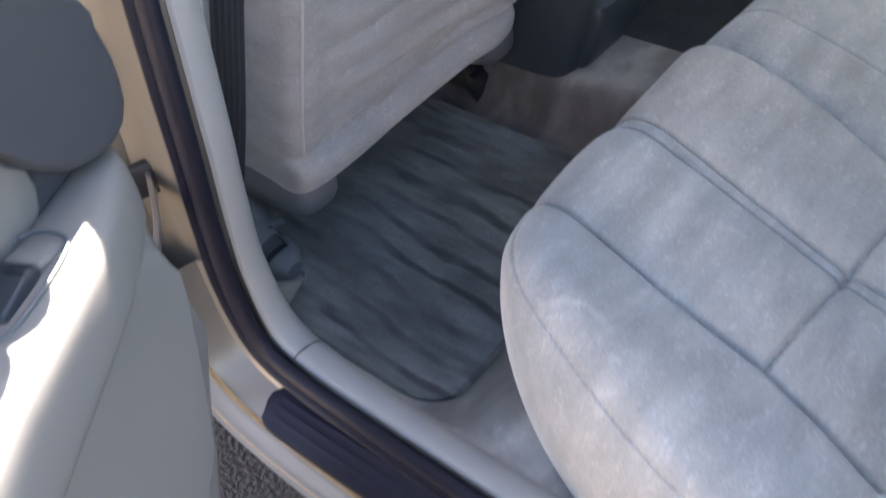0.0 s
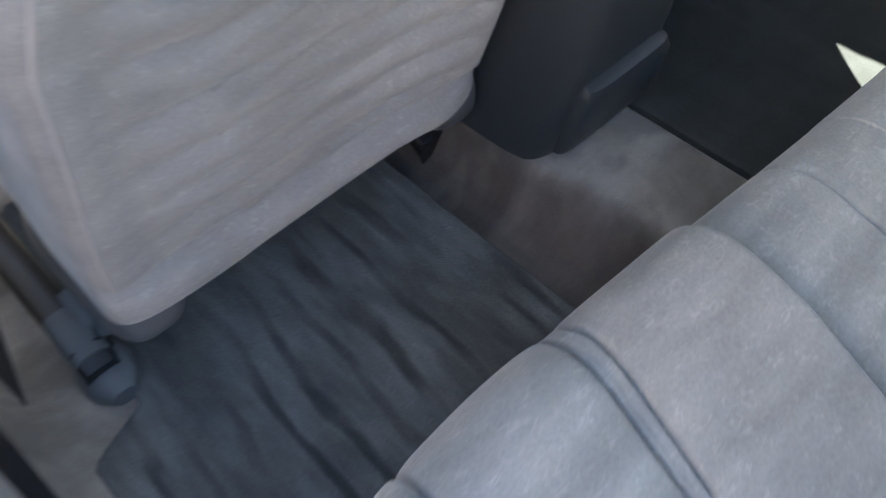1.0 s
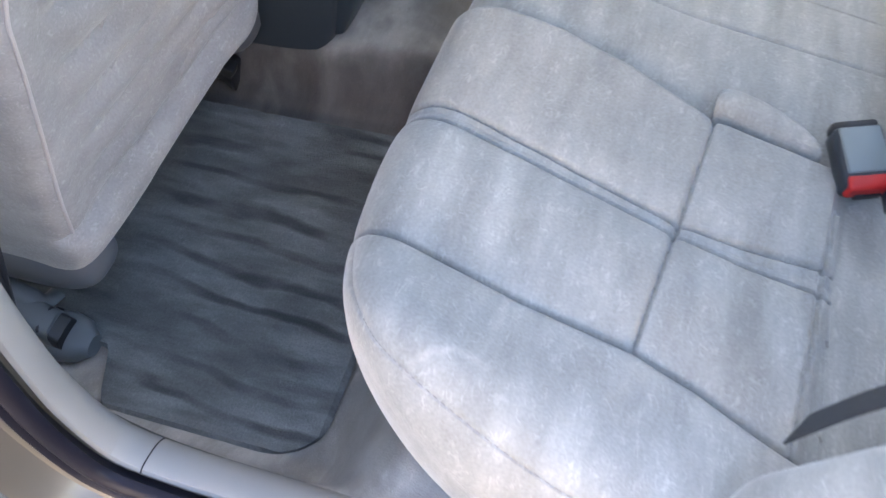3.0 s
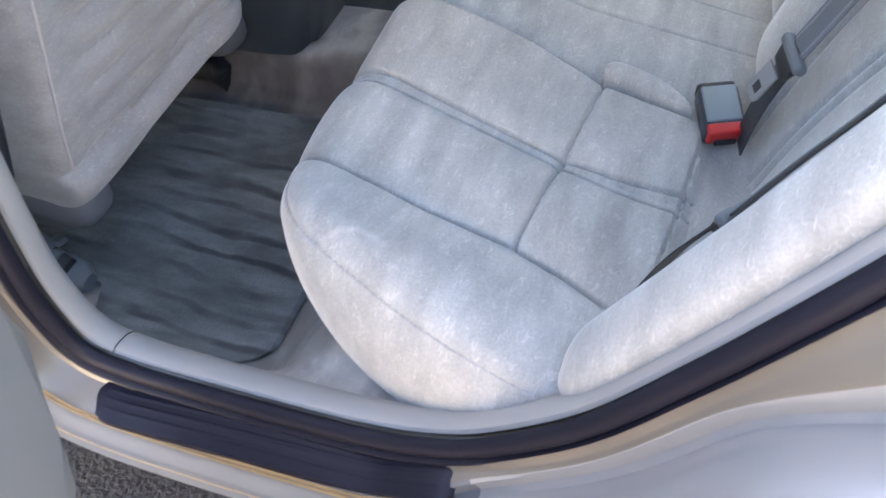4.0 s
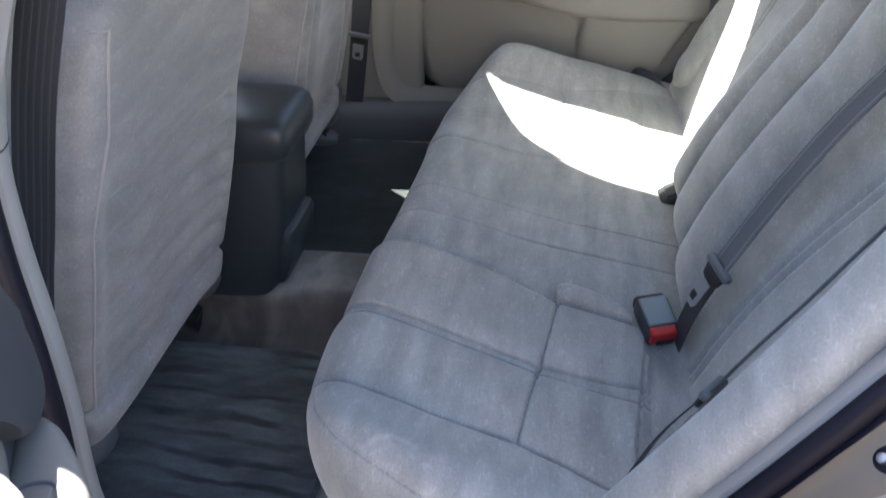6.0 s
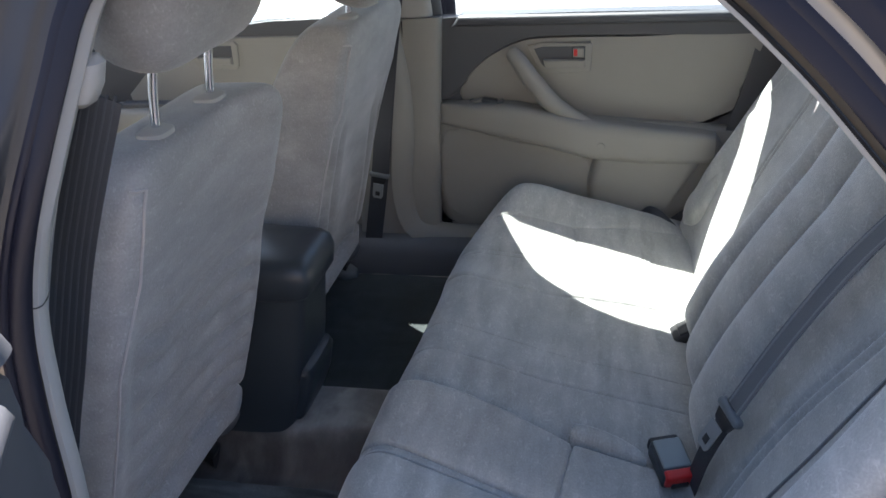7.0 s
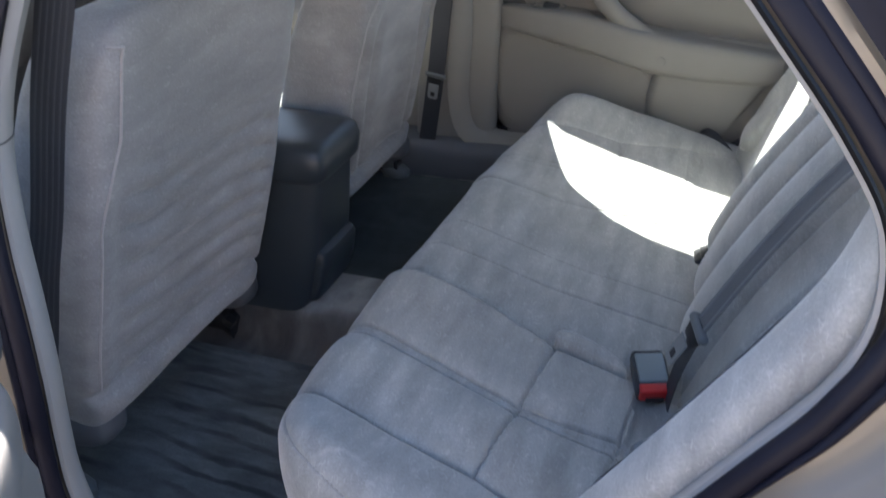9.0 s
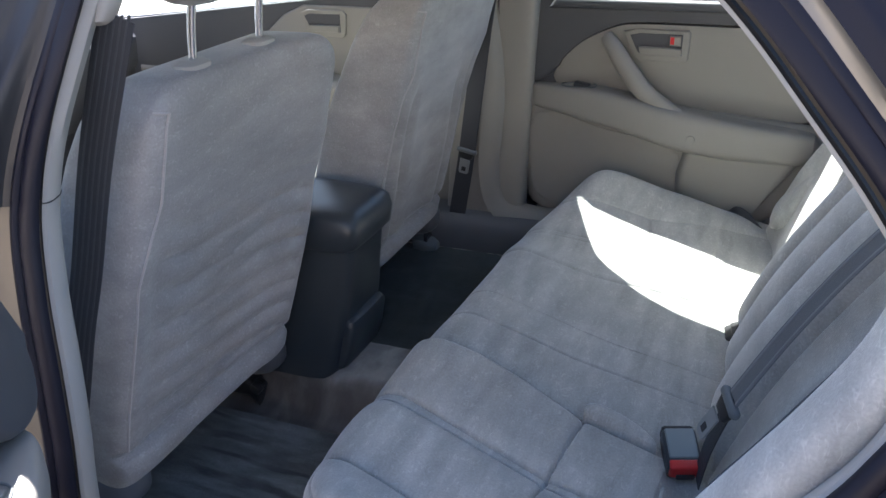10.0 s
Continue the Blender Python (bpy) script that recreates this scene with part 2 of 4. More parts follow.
HEADLINER = material("headliner", (0.54, 0.525, 0.49), 0.95, vary=0.08, bump=0.3, tone=0.05)
ASPHALT = material("asphalt", (0.042, 0.037, 0.036), 0.42, spec=0.25, vary=0.85, scale=3, fine=110, bump=1.0, tone=0.25, distance=0.012)
TYRE = material("tyre_rubber", (0.02, 0.02, 0.02), 0.8, vary=0.1, bump=0.1)
FARPAINT = material("dark_paint", (0.03, 0.035, 0.05), 0.25, metal=0.2, vary=0.03, bump=0.0, coat=0.8, tone=0.03)


def glass_material():
    """Thin green-tinted car glass: it dims what passes and mirrors at the glance."""
    m = bpy.data.materials.new("window_glass")
    m.use_nodes = True
    n, link = m.node_tree.nodes, m.node_tree.links.new
    n.remove(n["Principled BSDF"])
    clear, gloss, mix, fres = n.new("ShaderNodeBsdfTransparent"), n.new("ShaderNodeBsdfGlossy"), n.new("ShaderNodeMixShader"), n.new("ShaderNodeFresnel")
    clear.inputs[0].default_value = (0.64, 0.705, 0.68, 1)
    gloss.inputs["Roughness"].default_value, fres.inputs["IOR"].default_value = 0.02, 1.45
    link(fres.outputs[0], mix.inputs[0]), link(clear.outputs[0], mix.inputs[1]), link(gloss.outputs[0], mix.inputs[2])
    link(mix.outputs[0], n["Material Output"].inputs["Surface"])
    return m


GLASS = glass_material()


# ---- builders ----
def thing(name, at, label, category, group="", kind=""):
    ob = new(name)
    ob.empty_display_size = 0.05
    ob.location = at
    return tagged(ob, label, category, group, kind)


def part(name, bm, mat, parent=None, label="", smooth=True):
    """Links a bmesh, in world places, as one mesh object under a thing or a part."""
    bmesh.ops.recalc_face_normals(bm, faces=bm.faces)
    me = bpy.data.meshes.new(name)
    bm.to_mesh(me)
    bm.free()
    me.materials.append(mat)
    if smooth:
        me.shade_smooth()
        me.set_sharp_from_angle(angle=radians(38))
    ob = new(name, me)
    if parent is not None:
        ob.parent = parent
        if parent.type == "EMPTY":
            ob.matrix_parent_inverse = Matrix.Translation(-parent.location)
    if label:
        ob["label"] = label
    return ob


def sheet(nu, nv, f, closed_u=False, closed_v=False, caps=False):
    """A grid of points f(u, v), u and v from 0 to 1."""
    bm = bmesh.new()
    vs = [[bm.verts.new(f(i / (nu if closed_u else nu - 1), j / (nv if closed_v else nv - 1))) for j in range(nv)] for i in range(nu)]
    for i in range(nu if closed_u else nu - 1):
        for j in range(nv if closed_v else nv - 1):
            a, b = (i + 1) % nu, (j + 1) % nv
            bm.faces.new((vs[i][j], vs[a][j], vs[a][b], vs[i][b]))
    if caps:
        bm.faces.new(vs[0])
        bm.faces.new(list(reversed(vs[-1])))
    return bm


def spline(points, n, closed=False):
    """n points along a Catmull-Rom curve, evenly by length."""
    pts = [Vector(p) for p in points]
    k = len(pts)
    out = []
    for i in range(k if closed else k - 1):
        if closed:
            a, b, c, d = pts[i - 1], pts[i], pts[(i + 1) % k], pts[(i + 2) % k]
        else:
            a, b, c, d = pts[max(i - 1, 0)], pts[i], pts[i + 1], pts[min(i + 2, k - 1)]
        for s in range(24):
            t = s / 24
            out.append(0.5 * (2 * b + (c - a) * t + (2 * a - 5 * b + 4 * c - d) * t * t + (3 * b - a - 3 * c + d) * t ** 3))
    out.append(out[0].copy() if closed else pts[-1])
    run = [0.0]
    for p, q in zip(out, out[1:]):
        run.append(run[-1] + (q - p).length)
    res, j = [], 0
    for i in range(n):
        s = run[-1] * i / (n if closed else n - 1)
        while j < len(run) - 2 and run[j + 1] < s:
            j += 1
        f = (s - run[j]) / max(run[j + 1] - run[j], 1e-9)
        res.append(out[j].lerp(out[j + 1], min(max(f, 0), 1)))
    return res


def ease(a, b, v):
    t = min(max((v - a) / (b - a), 0.0), 1.0)
    return t * t * (3 - 2 * t)


def lut(v, table):
    """A value read off a short table of (key, value) with smooth steps."""
    if v <= table[0][0]:
        return table[0][1]
    for (a, p), (b, q) in zip(table, table[1:]):
        if v <= b:
            return p + (q - p) * (v - a) / (b - a)
    return table[-1][1]


def box(size, at, bevel=0.01, segs=3, turn=(0, 0, 0), taper=1.0):
    bm = bmesh.new()
    bmesh.ops.create_cube(bm, size=1)
    for v in bm.verts:
        k = taper if v.co.z > 0 else 1.0
        v.co = Vector((v.co.x * size[0] * k, v.co.y * size[1] * k, v.co.z * size[2]))
    if bevel:
        bmesh.ops.bevel(bm, geom=list(bm.edges), offset=bevel, segments=segs, affect="EDGES", profile=0.5)
    bm.transform(pose(*at, *turn))
    return bm


def loft(sections, n=40, caps=True):
    """A skin through rounded sections: (centre, half-axis vector, half-axis vector, squareness)."""
    def ring(c, a, b, e, k):
        t = 2 * math.pi * k / n
        ct, st = math.cos(t), math.sin(t)
        return c + a * math.copysign(abs(ct) ** (2 / e), ct) + b * math.copysign(abs(st) ** (2 / e), st)
    bm = bmesh.new()
    rings = [[bm.verts.new(ring(Vector(c), Vector(a), Vector(b), e, k)) for k in range(n)] for c, a, b, e in sections]
    for p, q in zip(rings, rings[1:]):
        for k in range(n):
            bm.faces.new((p[k], p[(k + 1) % n], q[(k + 1) % n], q[k]))
    if caps:
        bm.faces.new(rings[0])
        bm.faces.new(list(reversed(rings[-1])))
    return bm


def tube(points, radius, n=12, count=40, flat=1.0, up=(0, 0, 1), closed=False, taper=None):
    """A rod along a curve; flat squeezes it along the up side."""
    path = spline(points, count, closed)
    secs = []
    for i, p in enumerate(path):
        d = (path[(i + 1) % count] - path[i - 1]) if closed else (path[min(i + 1, count - 1)] - path[max(i - 1, 0)])
        d.normalize()
        s = d.cross(Vector(up)).normalized()
        u = s.cross(d)
        r = radius * (taper(i / (count - 1)) if taper else 1)
        secs.append((p, s * r, u * r * flat, 2))
    return loft(secs, n, not closed)


def strap(points, width, across, thick=0.0022, count=40):
    """Flat webbing along a curve; across gives its width's direction at each end."""
    path = spline(points, count)
    secs = []
    for i, p in enumerate(path):
        d = (path[min(i + 1, count - 1)] - path[max(i - 1, 0)]).normalized()
        a = Vector(across[0]).lerp(Vector(across[1]), i / (count - 1))
        a = (a - d * a.dot(d)).normalized()
        secs.append((p, a * width / 2, a.cross(d) * thick / 2, 6))
    return loft(secs, 16)


def prism(poly, b0, b1, place, bevel=0.004, segs=2, n=0):
    """A plate with the outline poly (a, z) between depths b0 and b1, put into the world by place(a, b, z)."""
    bm = bmesh.new()
    if n:
        poly = [(p.x, p.y) for p in spline([(a, z, 0) for a, z in poly], n, True)]
    lo = [bm.verts.new((a, b0, z)) for a, z in poly]
    hi = [bm.verts.new((a, b1, z)) for a, z in poly]
    bm.faces.new(lo)
    top = bm.faces.new(list(reversed(hi)))
    k = len(poly)
    for i in range(k):
        bm.faces.new((lo[i], lo[(i + 1) % k], hi[(i + 1) % k], hi[i]))
    if bevel:
        bmesh.ops.bevel(bm, geom=list(top.edges), offset=bevel, segments=segs, affect="EDGES", profile=0.5)
    for v in bm.verts:
        v.co = place(*v.co)
    return bm


# ---- the door opening that the camera looks through ----
def lean(z):
    """How far the car's side leans inward at a height."""
    d, e = z - 0.78, z - 1.02
    return 0.13 * (d + math.sqrt(d * d + 0.02)) - 0.0033 + 0.06 * (e + math.sqrt(e * e + 0.01))


LOOP = [(0.069, 1.259), (0.040, 1.184), (0.000, 1.051), (-0.013, 0.96), (-0.008, 0.876), (0.002, 0.78), (0.002, 0.69), (-0.007, 0.60),
        (-0.012, 0.51), (0.006, 0.428), (0.06, 0.405), (0.147, 0.399), (0.25, 0.397), (0.353, 0.399), (0.43, 0.413), (0.50, 0.445),
        (0.598, 0.527), (0.682, 0.638), (0.737, 0.716), (0.79, 0.79), (0.84, 0.86), (0.868, 0.93), (0.862, 1.0), (0.825, 1.06),
        (0.768, 1.127), (0.70, 1.20), (0.61, 1.275), (0.50, 1.325), (0.34, 1.345), (0.20, 1.335), (0.12, 1.30)]
N_LOOP = 220
loop = spline([(x, 0, z) for x, z in LOOP], N_LOOP, True)
out_dir = []
for i, p in enumerate(loop):
    d = (loop[(i + 1) % N_LOOP] - loop[i - 1]).normalized()
    out_dir.append(Vector((d.z, 0, -d.x)) * -1)
if out_dir[0].x > 0:
    out_dir = [-v for v in out_dir]


PILLAR = []


def sweep_point(i, n, y, narrow=True):
    """The place beside point i of the opening, n outwards and y inward."""
    q = loop[i]
    if n > 0.06 and narrow:  # the outer skin narrows beside the glass
        sill = ease(0.47, 0.42, q.z) * ease(0.52, 0.44, q.x)
        n = 0.06 + (n - 0.06) * (1 - 0.8 * ease(0.85, 1.0, q.z)) * (1 - 0.8 * sill)
    if n > 0.004:  # the seal lies flatter up the lower rear edge
        n -= 0.0075 * ease(0.40, 0.56, q.x) * ease(0.90, 0.74, q.z) * ease(0.004, 0.016, n)
    if narrow:  # the painted jamb widens up the rear edge of the doorway
        k = ease(0.36, 0.50, q.x) * ease(0.98, 0.88, q.z)
        crease = 0.034 + k * (-0.0115 + 0.040 * ease(0.64, 0.80, q.z))
        raw, low = n, k * (1 - ease(0.62, 0.84, q.z))
        if y < 0.0861:
            y = 0.086 - (0.086 - y) * (1 - 0.85 * low) if raw <= 0.034 else y + 0.033 * low * ease(0.22, 0.06, raw)
        n = crease + (n - 0.034) * (1 - 0.68 * k * ease(0.05, 0.08, n)) if n > 0.034 else (0.018 + (n - 0.018) * (crease - 0.018) / 0.016 if n > 0.018 else n)
        if y < 0.05:  # the sill stands out less than the wing
            sill = ease(0.47, 0.42, q.z) * ease(0.56, 0.46, q.x)
            y = 0.05 - (0.05 - y) * (1 - 0.86 * sill) + 0.09 * sill * ease(0.147, 0.153, raw)
    if y < 0.1:  # and draws in towards the roof
        y = 0.1 + (y - 0.1) * (1 - 0.9 * ease(0.95, 1.2, q.z))
    if y > 0.12:  # the trim stands into the opening beside the front seat
        n -= 0.004 * ease(0.97, 1.12, q.z) * ease(0.35, 0.2, q.x)
    n += (0.011 if y < 0.11 else -0.006) * ease(0.86, 0.98, q.z) * ease(0.45, 0.6, q.x)
    p = q + out_dir[i] * n
    return Vector((p.x, y + lean(p.z), p.z))


def frame_sweep(profile, part_of=(0.0, 1.0)):
    """Sweeps (n, y) round the door opening: n outwards from the opening, y inward across the car."""
    whole = part_of == (0.0, 1.0)
    idx = list(range(N_LOOP)) if whole else [k % N_LOOP for k in range(int(part_of[0]), int(part_of[1]) + 1)]

    def f(u, v):
        i = idx[min(int(round(u * (len(idx) if whole else len(idx) - 1))), len(idx) - 1)]
        n, y = profile[min(int(round(v * (len(profile) - 1))), len(profile) - 1)]
        return sweep_point(i, n, y, profile is not PILLAR)
    return sheet(len(idx), len(profile), f, closed_u=whole)


def arc(c, r, a0, a1, k):
    return [(c[0] + r * math.cos(radians(a0 + (a1 - a0) * i / k)), c[1] + r * math.sin(radians(a0 + (a1 - a0) * i / k))) for i in range(k + 1)]


car_side = thing("car_body", (0.4, 0.0, 0.2), "beige metallic car body side round the open rear doorway", "car body", kind="structure")
JAMB = [(-0.002, 0.125), (0.010, 0.105), (0.016, 0.091), (0.024, 0.086), (0.028, 0.074), (0.030, 0.058), (0.034, 0.047), (0.0365, 0.0438), (0.041, 0.0445), (0.048, 0.0480),
        (0.058, 0.0490), (0.070, 0.0430), (0.09, 0.022), (0.12, -0.014), (0.146, -0.036), (0.154, -0.042), (0.16, -0.046), (0.21, -0.072), (0.26, -0.080), (0.27, -0.03)]


def near_index(x, z):
    return min(range(N_LOOP), key=lambda k: (loop[k].x - x) ** 2 + (loop[k].z - z) ** 2)


I_BELT, I_SILL, I_REAR, I_TOP = near_index(0.0, 0.972), near_index(0.006, 0.428), near_index(0.80, 0.805), near_index(0.34, 1.345)
I_BACK = near_index(0.862, 0.97)
RIBS = [JAMB[5], (0.040, 0.050), (0.045, 0.040), (0.051, 0.034), (0.056, 0.042), (0.060, 0.034), (0.10, 0.024), (0.14, 0.020), (0.17, 0.034)]
part("door_jamb", frame_sweep(JAMB[:7], (I_SILL - 9, I_BACK)), JAMBPAINT, car_side, "beige door jamb, darkened for shade")
I_DOG = near_index(0.48, 0.435)
part("quarter_panel", frame_sweep(JAMB[6:], (I_DOG, I_BACK)), PAINT, car_side, "beige metallic outer panel")
part("sill_moulding", frame_sweep(JAMB[6:], (I_SILL - 9, I_DOG)), SILLGREY, car_side, "dull silver sill moulding")
PILLAR[:] = [(-0.002, 0.125), (0.010, 0.105), (0.016, 0.097), (0.030, 0.097), (0.060, 0.098), (0.084, 0.098), (0.096, 0.090), (0.101, 0.06), (0.110, 0.03), (0.13, 0.012), (0.16, 0.010)]
part("centre_pillar", frame_sweep(PILLAR, (I_BELT, I_SILL)), JAMBPAINT, car_side, "beige centre pillar, darkened for shade")
part("pillar_cover", frame_sweep(JAMB, (I_TOP, I_BELT + N_LOOP)), BLACK, car_side, "black pillar and roof rail cover")
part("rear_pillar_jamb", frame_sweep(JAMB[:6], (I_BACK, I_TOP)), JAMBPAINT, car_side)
part("rear_pillar_seal", frame_sweep(RIBS, (I_BACK, I_TOP)), RUBBER, car_side, "black ribbed rubber along the rear pillar")
part("rear_pillar_skin", frame_sweep([RIBS[-1], (0.24, 0.03), (0.30, 0.05), (0.34, 0.08)], (I_BACK, I_TOP)), PAINT, car_side)
seal = thing("door_seal", (0.4, 0.1, 0.39), "black ribbed rubber weatherstrip round the doorway", "door seal", kind="structure")
part("seal_bulb", frame_sweep(arc((-0.001, 0.101), 0.0115, 60, -190, 14) + [(0.006, 0.115)]), RUBBER, seal)
part("seal_lip", frame_sweep([(0.006, 0.096), (0.008, 0.089), (0.011, 0.0865), (0.015, 0.0875), (0.0175, 0.091), (0.016, 0.096)]), RUBBER, seal)
frame_trim = thing("trim", (0.0, 0.14, 0.4), "light grey plastic scuff trim round the doorway", "door trim", kind="structure")
SCUFF = [(-0.006, 0.113), (-0.010, 0.116), (-0.0105, 0.124), (-0.005, 0.140), (0.004, 0.151), (0.016, 0.158), (0.045, 0.165), (0.09, 0.172)]
LIP = [(n + 0.003, y + 0.001) for n, y in SCUFF]
joints = [I_BELT, I_SILL, I_REAR, I_TOP]
for a, b in zip(joints, joints[1:] + [joints[0] + N_LOOP]):
    part("scuff_trim", frame_sweep(SCUFF, (a, b)), TRIM, frame_trim)
part("joint_backing", frame_sweep(LIP), BLACK, frame_trim)
for i in (I_BELT, I_SILL + 3):
    part("joint_line", tube([sweep_point(i, n - 0.0003, y - 0.0003) for n, y in SCUFF[:7]], 0.0008, 6, 24), BLACK, frame_trim)
kick = thing("kick_plate", (0.25, 0.08, 0.38), "black ribbed plastic kick plate on the door sill", "kick plate")


def kick_at(u, v):
    a = 0.03 + 0.447 * v
    y0, y1 = 0.046 + 0.008 * v, 0.094 + 0.02 * v
    edge = min(v, 1 - v) * 0.447
    corner = 0.014 * (1 - min(edge / 0.018, 1)) ** 2
    y = y0 + corner + (y1 - y0 - 2 * corner) * u
    rib = 0.0006 * max(0.0, math.sin(u * math.pi * 9)) if 0.10 < u < 0.90 and edge > 0.02 else 0
    z = 0.384 + 0.026 * ease(0.75, 1.0, v) + 0.006 * ease(0.1, 0.0, v) - 0.012 * (1 - u) ** 2 + rib - 0.004 * (1 - min(edge / 0.008, 1)) - 0.008 * (u < 0.01)
    return Vector((a, y, z))


part("ribbed_top", sheet(79, 60, kick_at), KICK, kick)
rocker = thing("rocker_moulding", (0.2, 0.01, 0.3), "gold glints along the car's lower edge, built as thin beads", "moulding", kind="structure")
I_A, I_B = near_index(-0.012, 0.46), near_index(0.42, 0.411)
# gold beads put the light caught by the painted edges into colour
for n0, y0, r in ((0.036, 0.0445, 0.0038), (0.045, 0.0385, 0.0036), (0.146, -0.075, 0.0042)):
    part("gold_glint", frame_sweep(arc((n0, y0), r, 0, 360, 10), (I_A, I_B)), GOLD, rocker)
# the wing's pair stands for reflections in the arch lip
for n0, y0, r in ((0.140, -0.034, 0.0032), (0.152, -0.043, 0.0042)):
    part("gold_glint", frame_sweep(arc((n0, y0), r, 0, 360, 10), (near_index(0.56, 0.49), I_REAR)), GOLD, rocker)
striker = thing("door_stop", (0.81, 0.085, 0.762), "black rubber door stop bolted on the beige jamb", "door stop")
STOP_AT, STOP_UP = Vector((0.8104, 0.0855, 0.7620)), Vector((-0.68, -0.35, 0.65)).normalized()
STOP_LONG = Vector((0.845, -0.305, 0.44))
STOP_LONG = (STOP_LONG - STOP_UP * STOP_LONG.dot(STOP_UP)).normalized()
STOP_SIDE = STOP_UP.cross(STOP_LONG)
for nm, along, a, b, h0, h1, mt in (("stop_pad", 0.0, 0.0285, 0.0195, -0.006, 0.0025, JAMBPAINT), ("stop_base", 0.001, 0.0215, 0.0140, 0.0, 0.0065, RUBBER),
                                    ("stop_bumper", 0.0085, 0.0105, 0.0100, 0.005, 0.0160, RUBBER), ("stop_screw", -0.011, 0.0048, 0.0048, 0.005, 0.0095, STEEL)):
    c = STOP_AT + STOP_LONG * along
    part(nm, loft([(c + STOP_UP * h0, STOP_LONG * a, STOP_SIDE * b, 2.2), (c + STOP_UP * (h0 + 0.7 * (h1 - h0)), STOP_LONG * a, STOP_SIDE * b, 2.2),
                   (c + STOP_UP * (h0 + 0.92 * (h1 - h0)), STOP_LONG * a * 0.92, STOP_SIDE * b * 0.92, 2.2), (c + STOP_UP * h1, STOP_LONG * a * 0.72, STOP_SIDE * b * 0.72, 2.2)], 32), mt, striker)


# ---- floor ----
FLOOR_Y = [(0.13, 0.385), (0.160, 0.372), (0.172, 0.33), (0.185, 0.295), (0.21, 0.280), (0.30, 0.277), (0.66, 0.277), (0.72, 0.280), (0.748, 0.290),
           (0.768, 0.318), (0.782, 0.343), (0.80, 0.354), (0.84, 0.357), (0.885, 0.358), (0.928, 0.356), (0.942, 0.348), (0.96, 0.315), (0.985, 0.285), (1.03, 0.277),
           (1.45, 0.277), (1.56, 0.280), (1.585, 0.295), (1.60, 0.33), (1.61, 0.372), (1.65, 0.385)]


def floor_at(u, v):
    y = 0.13 + 1.52 * u
    x = -1.6 + 2.15 * v
    z = lut(y, FLOOR_Y)
    z += max(0.0, 0.385 - z) * 0.85 * ease(0.16, 0.25, x) * ease(0.44, 0.20, y)
    rise = 0.085 * ease(0.16, 0.33, x)
    low = ease(0.16, 0.2, y) * ease(1.61, 1.57, y)
    return Vector((x, y, z + rise * low * ((0.15 + 0.85 * ease(0.36, 0.50, y)) if y < 0.7 or y > 1.07 else 0.5) + 0.0015 * noise.noise((x * 20, y * 20, 0))))


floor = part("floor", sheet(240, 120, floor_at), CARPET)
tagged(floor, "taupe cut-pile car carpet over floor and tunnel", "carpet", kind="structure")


def floor_mat(name, y0, y1, x0, x1, label, mat=MATPILE, notch=0.0):
    t = thing(name, ((x0 + x1) / 2, (y0 + y1) / 2, 0.28), label, "floor mat", "floor mats")

    def f(u, v):
        a, b = u * 2 - 1, v * 2 - 1
        # rounded rectangle
        r = 0.22
        x, y = x0 + (x1 - x0) * u, y0 + (y1 - y0) * v
        dx, dy = max(abs(a) - 1 + r, 0) / r, max(abs(b) - 1 + r, 0) / r
        d = math.hypot(dx, dy)
        if d > 1 and dx and dy:
            x -= math.copysign((dx - dx / d) * r * (x1 - x0) / 2, a)
            y -= math.copysign((dy - dy / d) * r * (y1 - y0) / 2, b)
        # cut away round the seat rail's foot
        y = y1 - (y1 - y) * (1 - notch * ease(-0.118, -0.158, x))
        e = min(1 - abs(a), 1 - abs(b))
        z = 0.286 + 0.003 * ease(0.06, 0.02, e) - 0.006 * ease(0.02, 0.0, e)
        z += 0.0025 * noise.noise((x * 7, y * 3, 1)) + 0.0014 * noise.noise((x * 40 + 9 * y, y * 5, 5))
        return Vector((x, y, z))
    part("mat_surface", sheet(110, 110, f), mat, t)
    return t


floor_mat("floor_mat", 0.205, 0.70, -0.52, 0.155, "dark grey carpet floor mat with brushed pile marks", notch=0.15)
# reaches over the far carpet, so the shaded tone covers that as well
floor_mat("floor_mat", 1.00, 1.60, -0.58, 0.26, "carpet floor mat in the far footwell, darkened for shade", FARMAT)

# ---- rear bench ----
bench = thing("rear_bench", (0.5, YC, 0.3), "pale grey velour rear bench seat with stitched panels", "car seat")


def mirror(y):
    return y if y <= YC else 2 * YC - y


def front_x(y):
    shear = 0.05 * (y - 0.45)
    y = mirror(y)
    x = 0.180 + shear
    if y < 0.40:
        k = min((0.40 - y) / 0.26, 1.0)
        x += 0.36 * (1 - (1 - k ** 2.1) ** (1 / 2.1))
    return x - 0.017 * math.exp(-((y - 0.53) / 0.15) ** 2)


def seam(d, deep, width):
    return -deep * math.exp(-(d / width) ** 2)


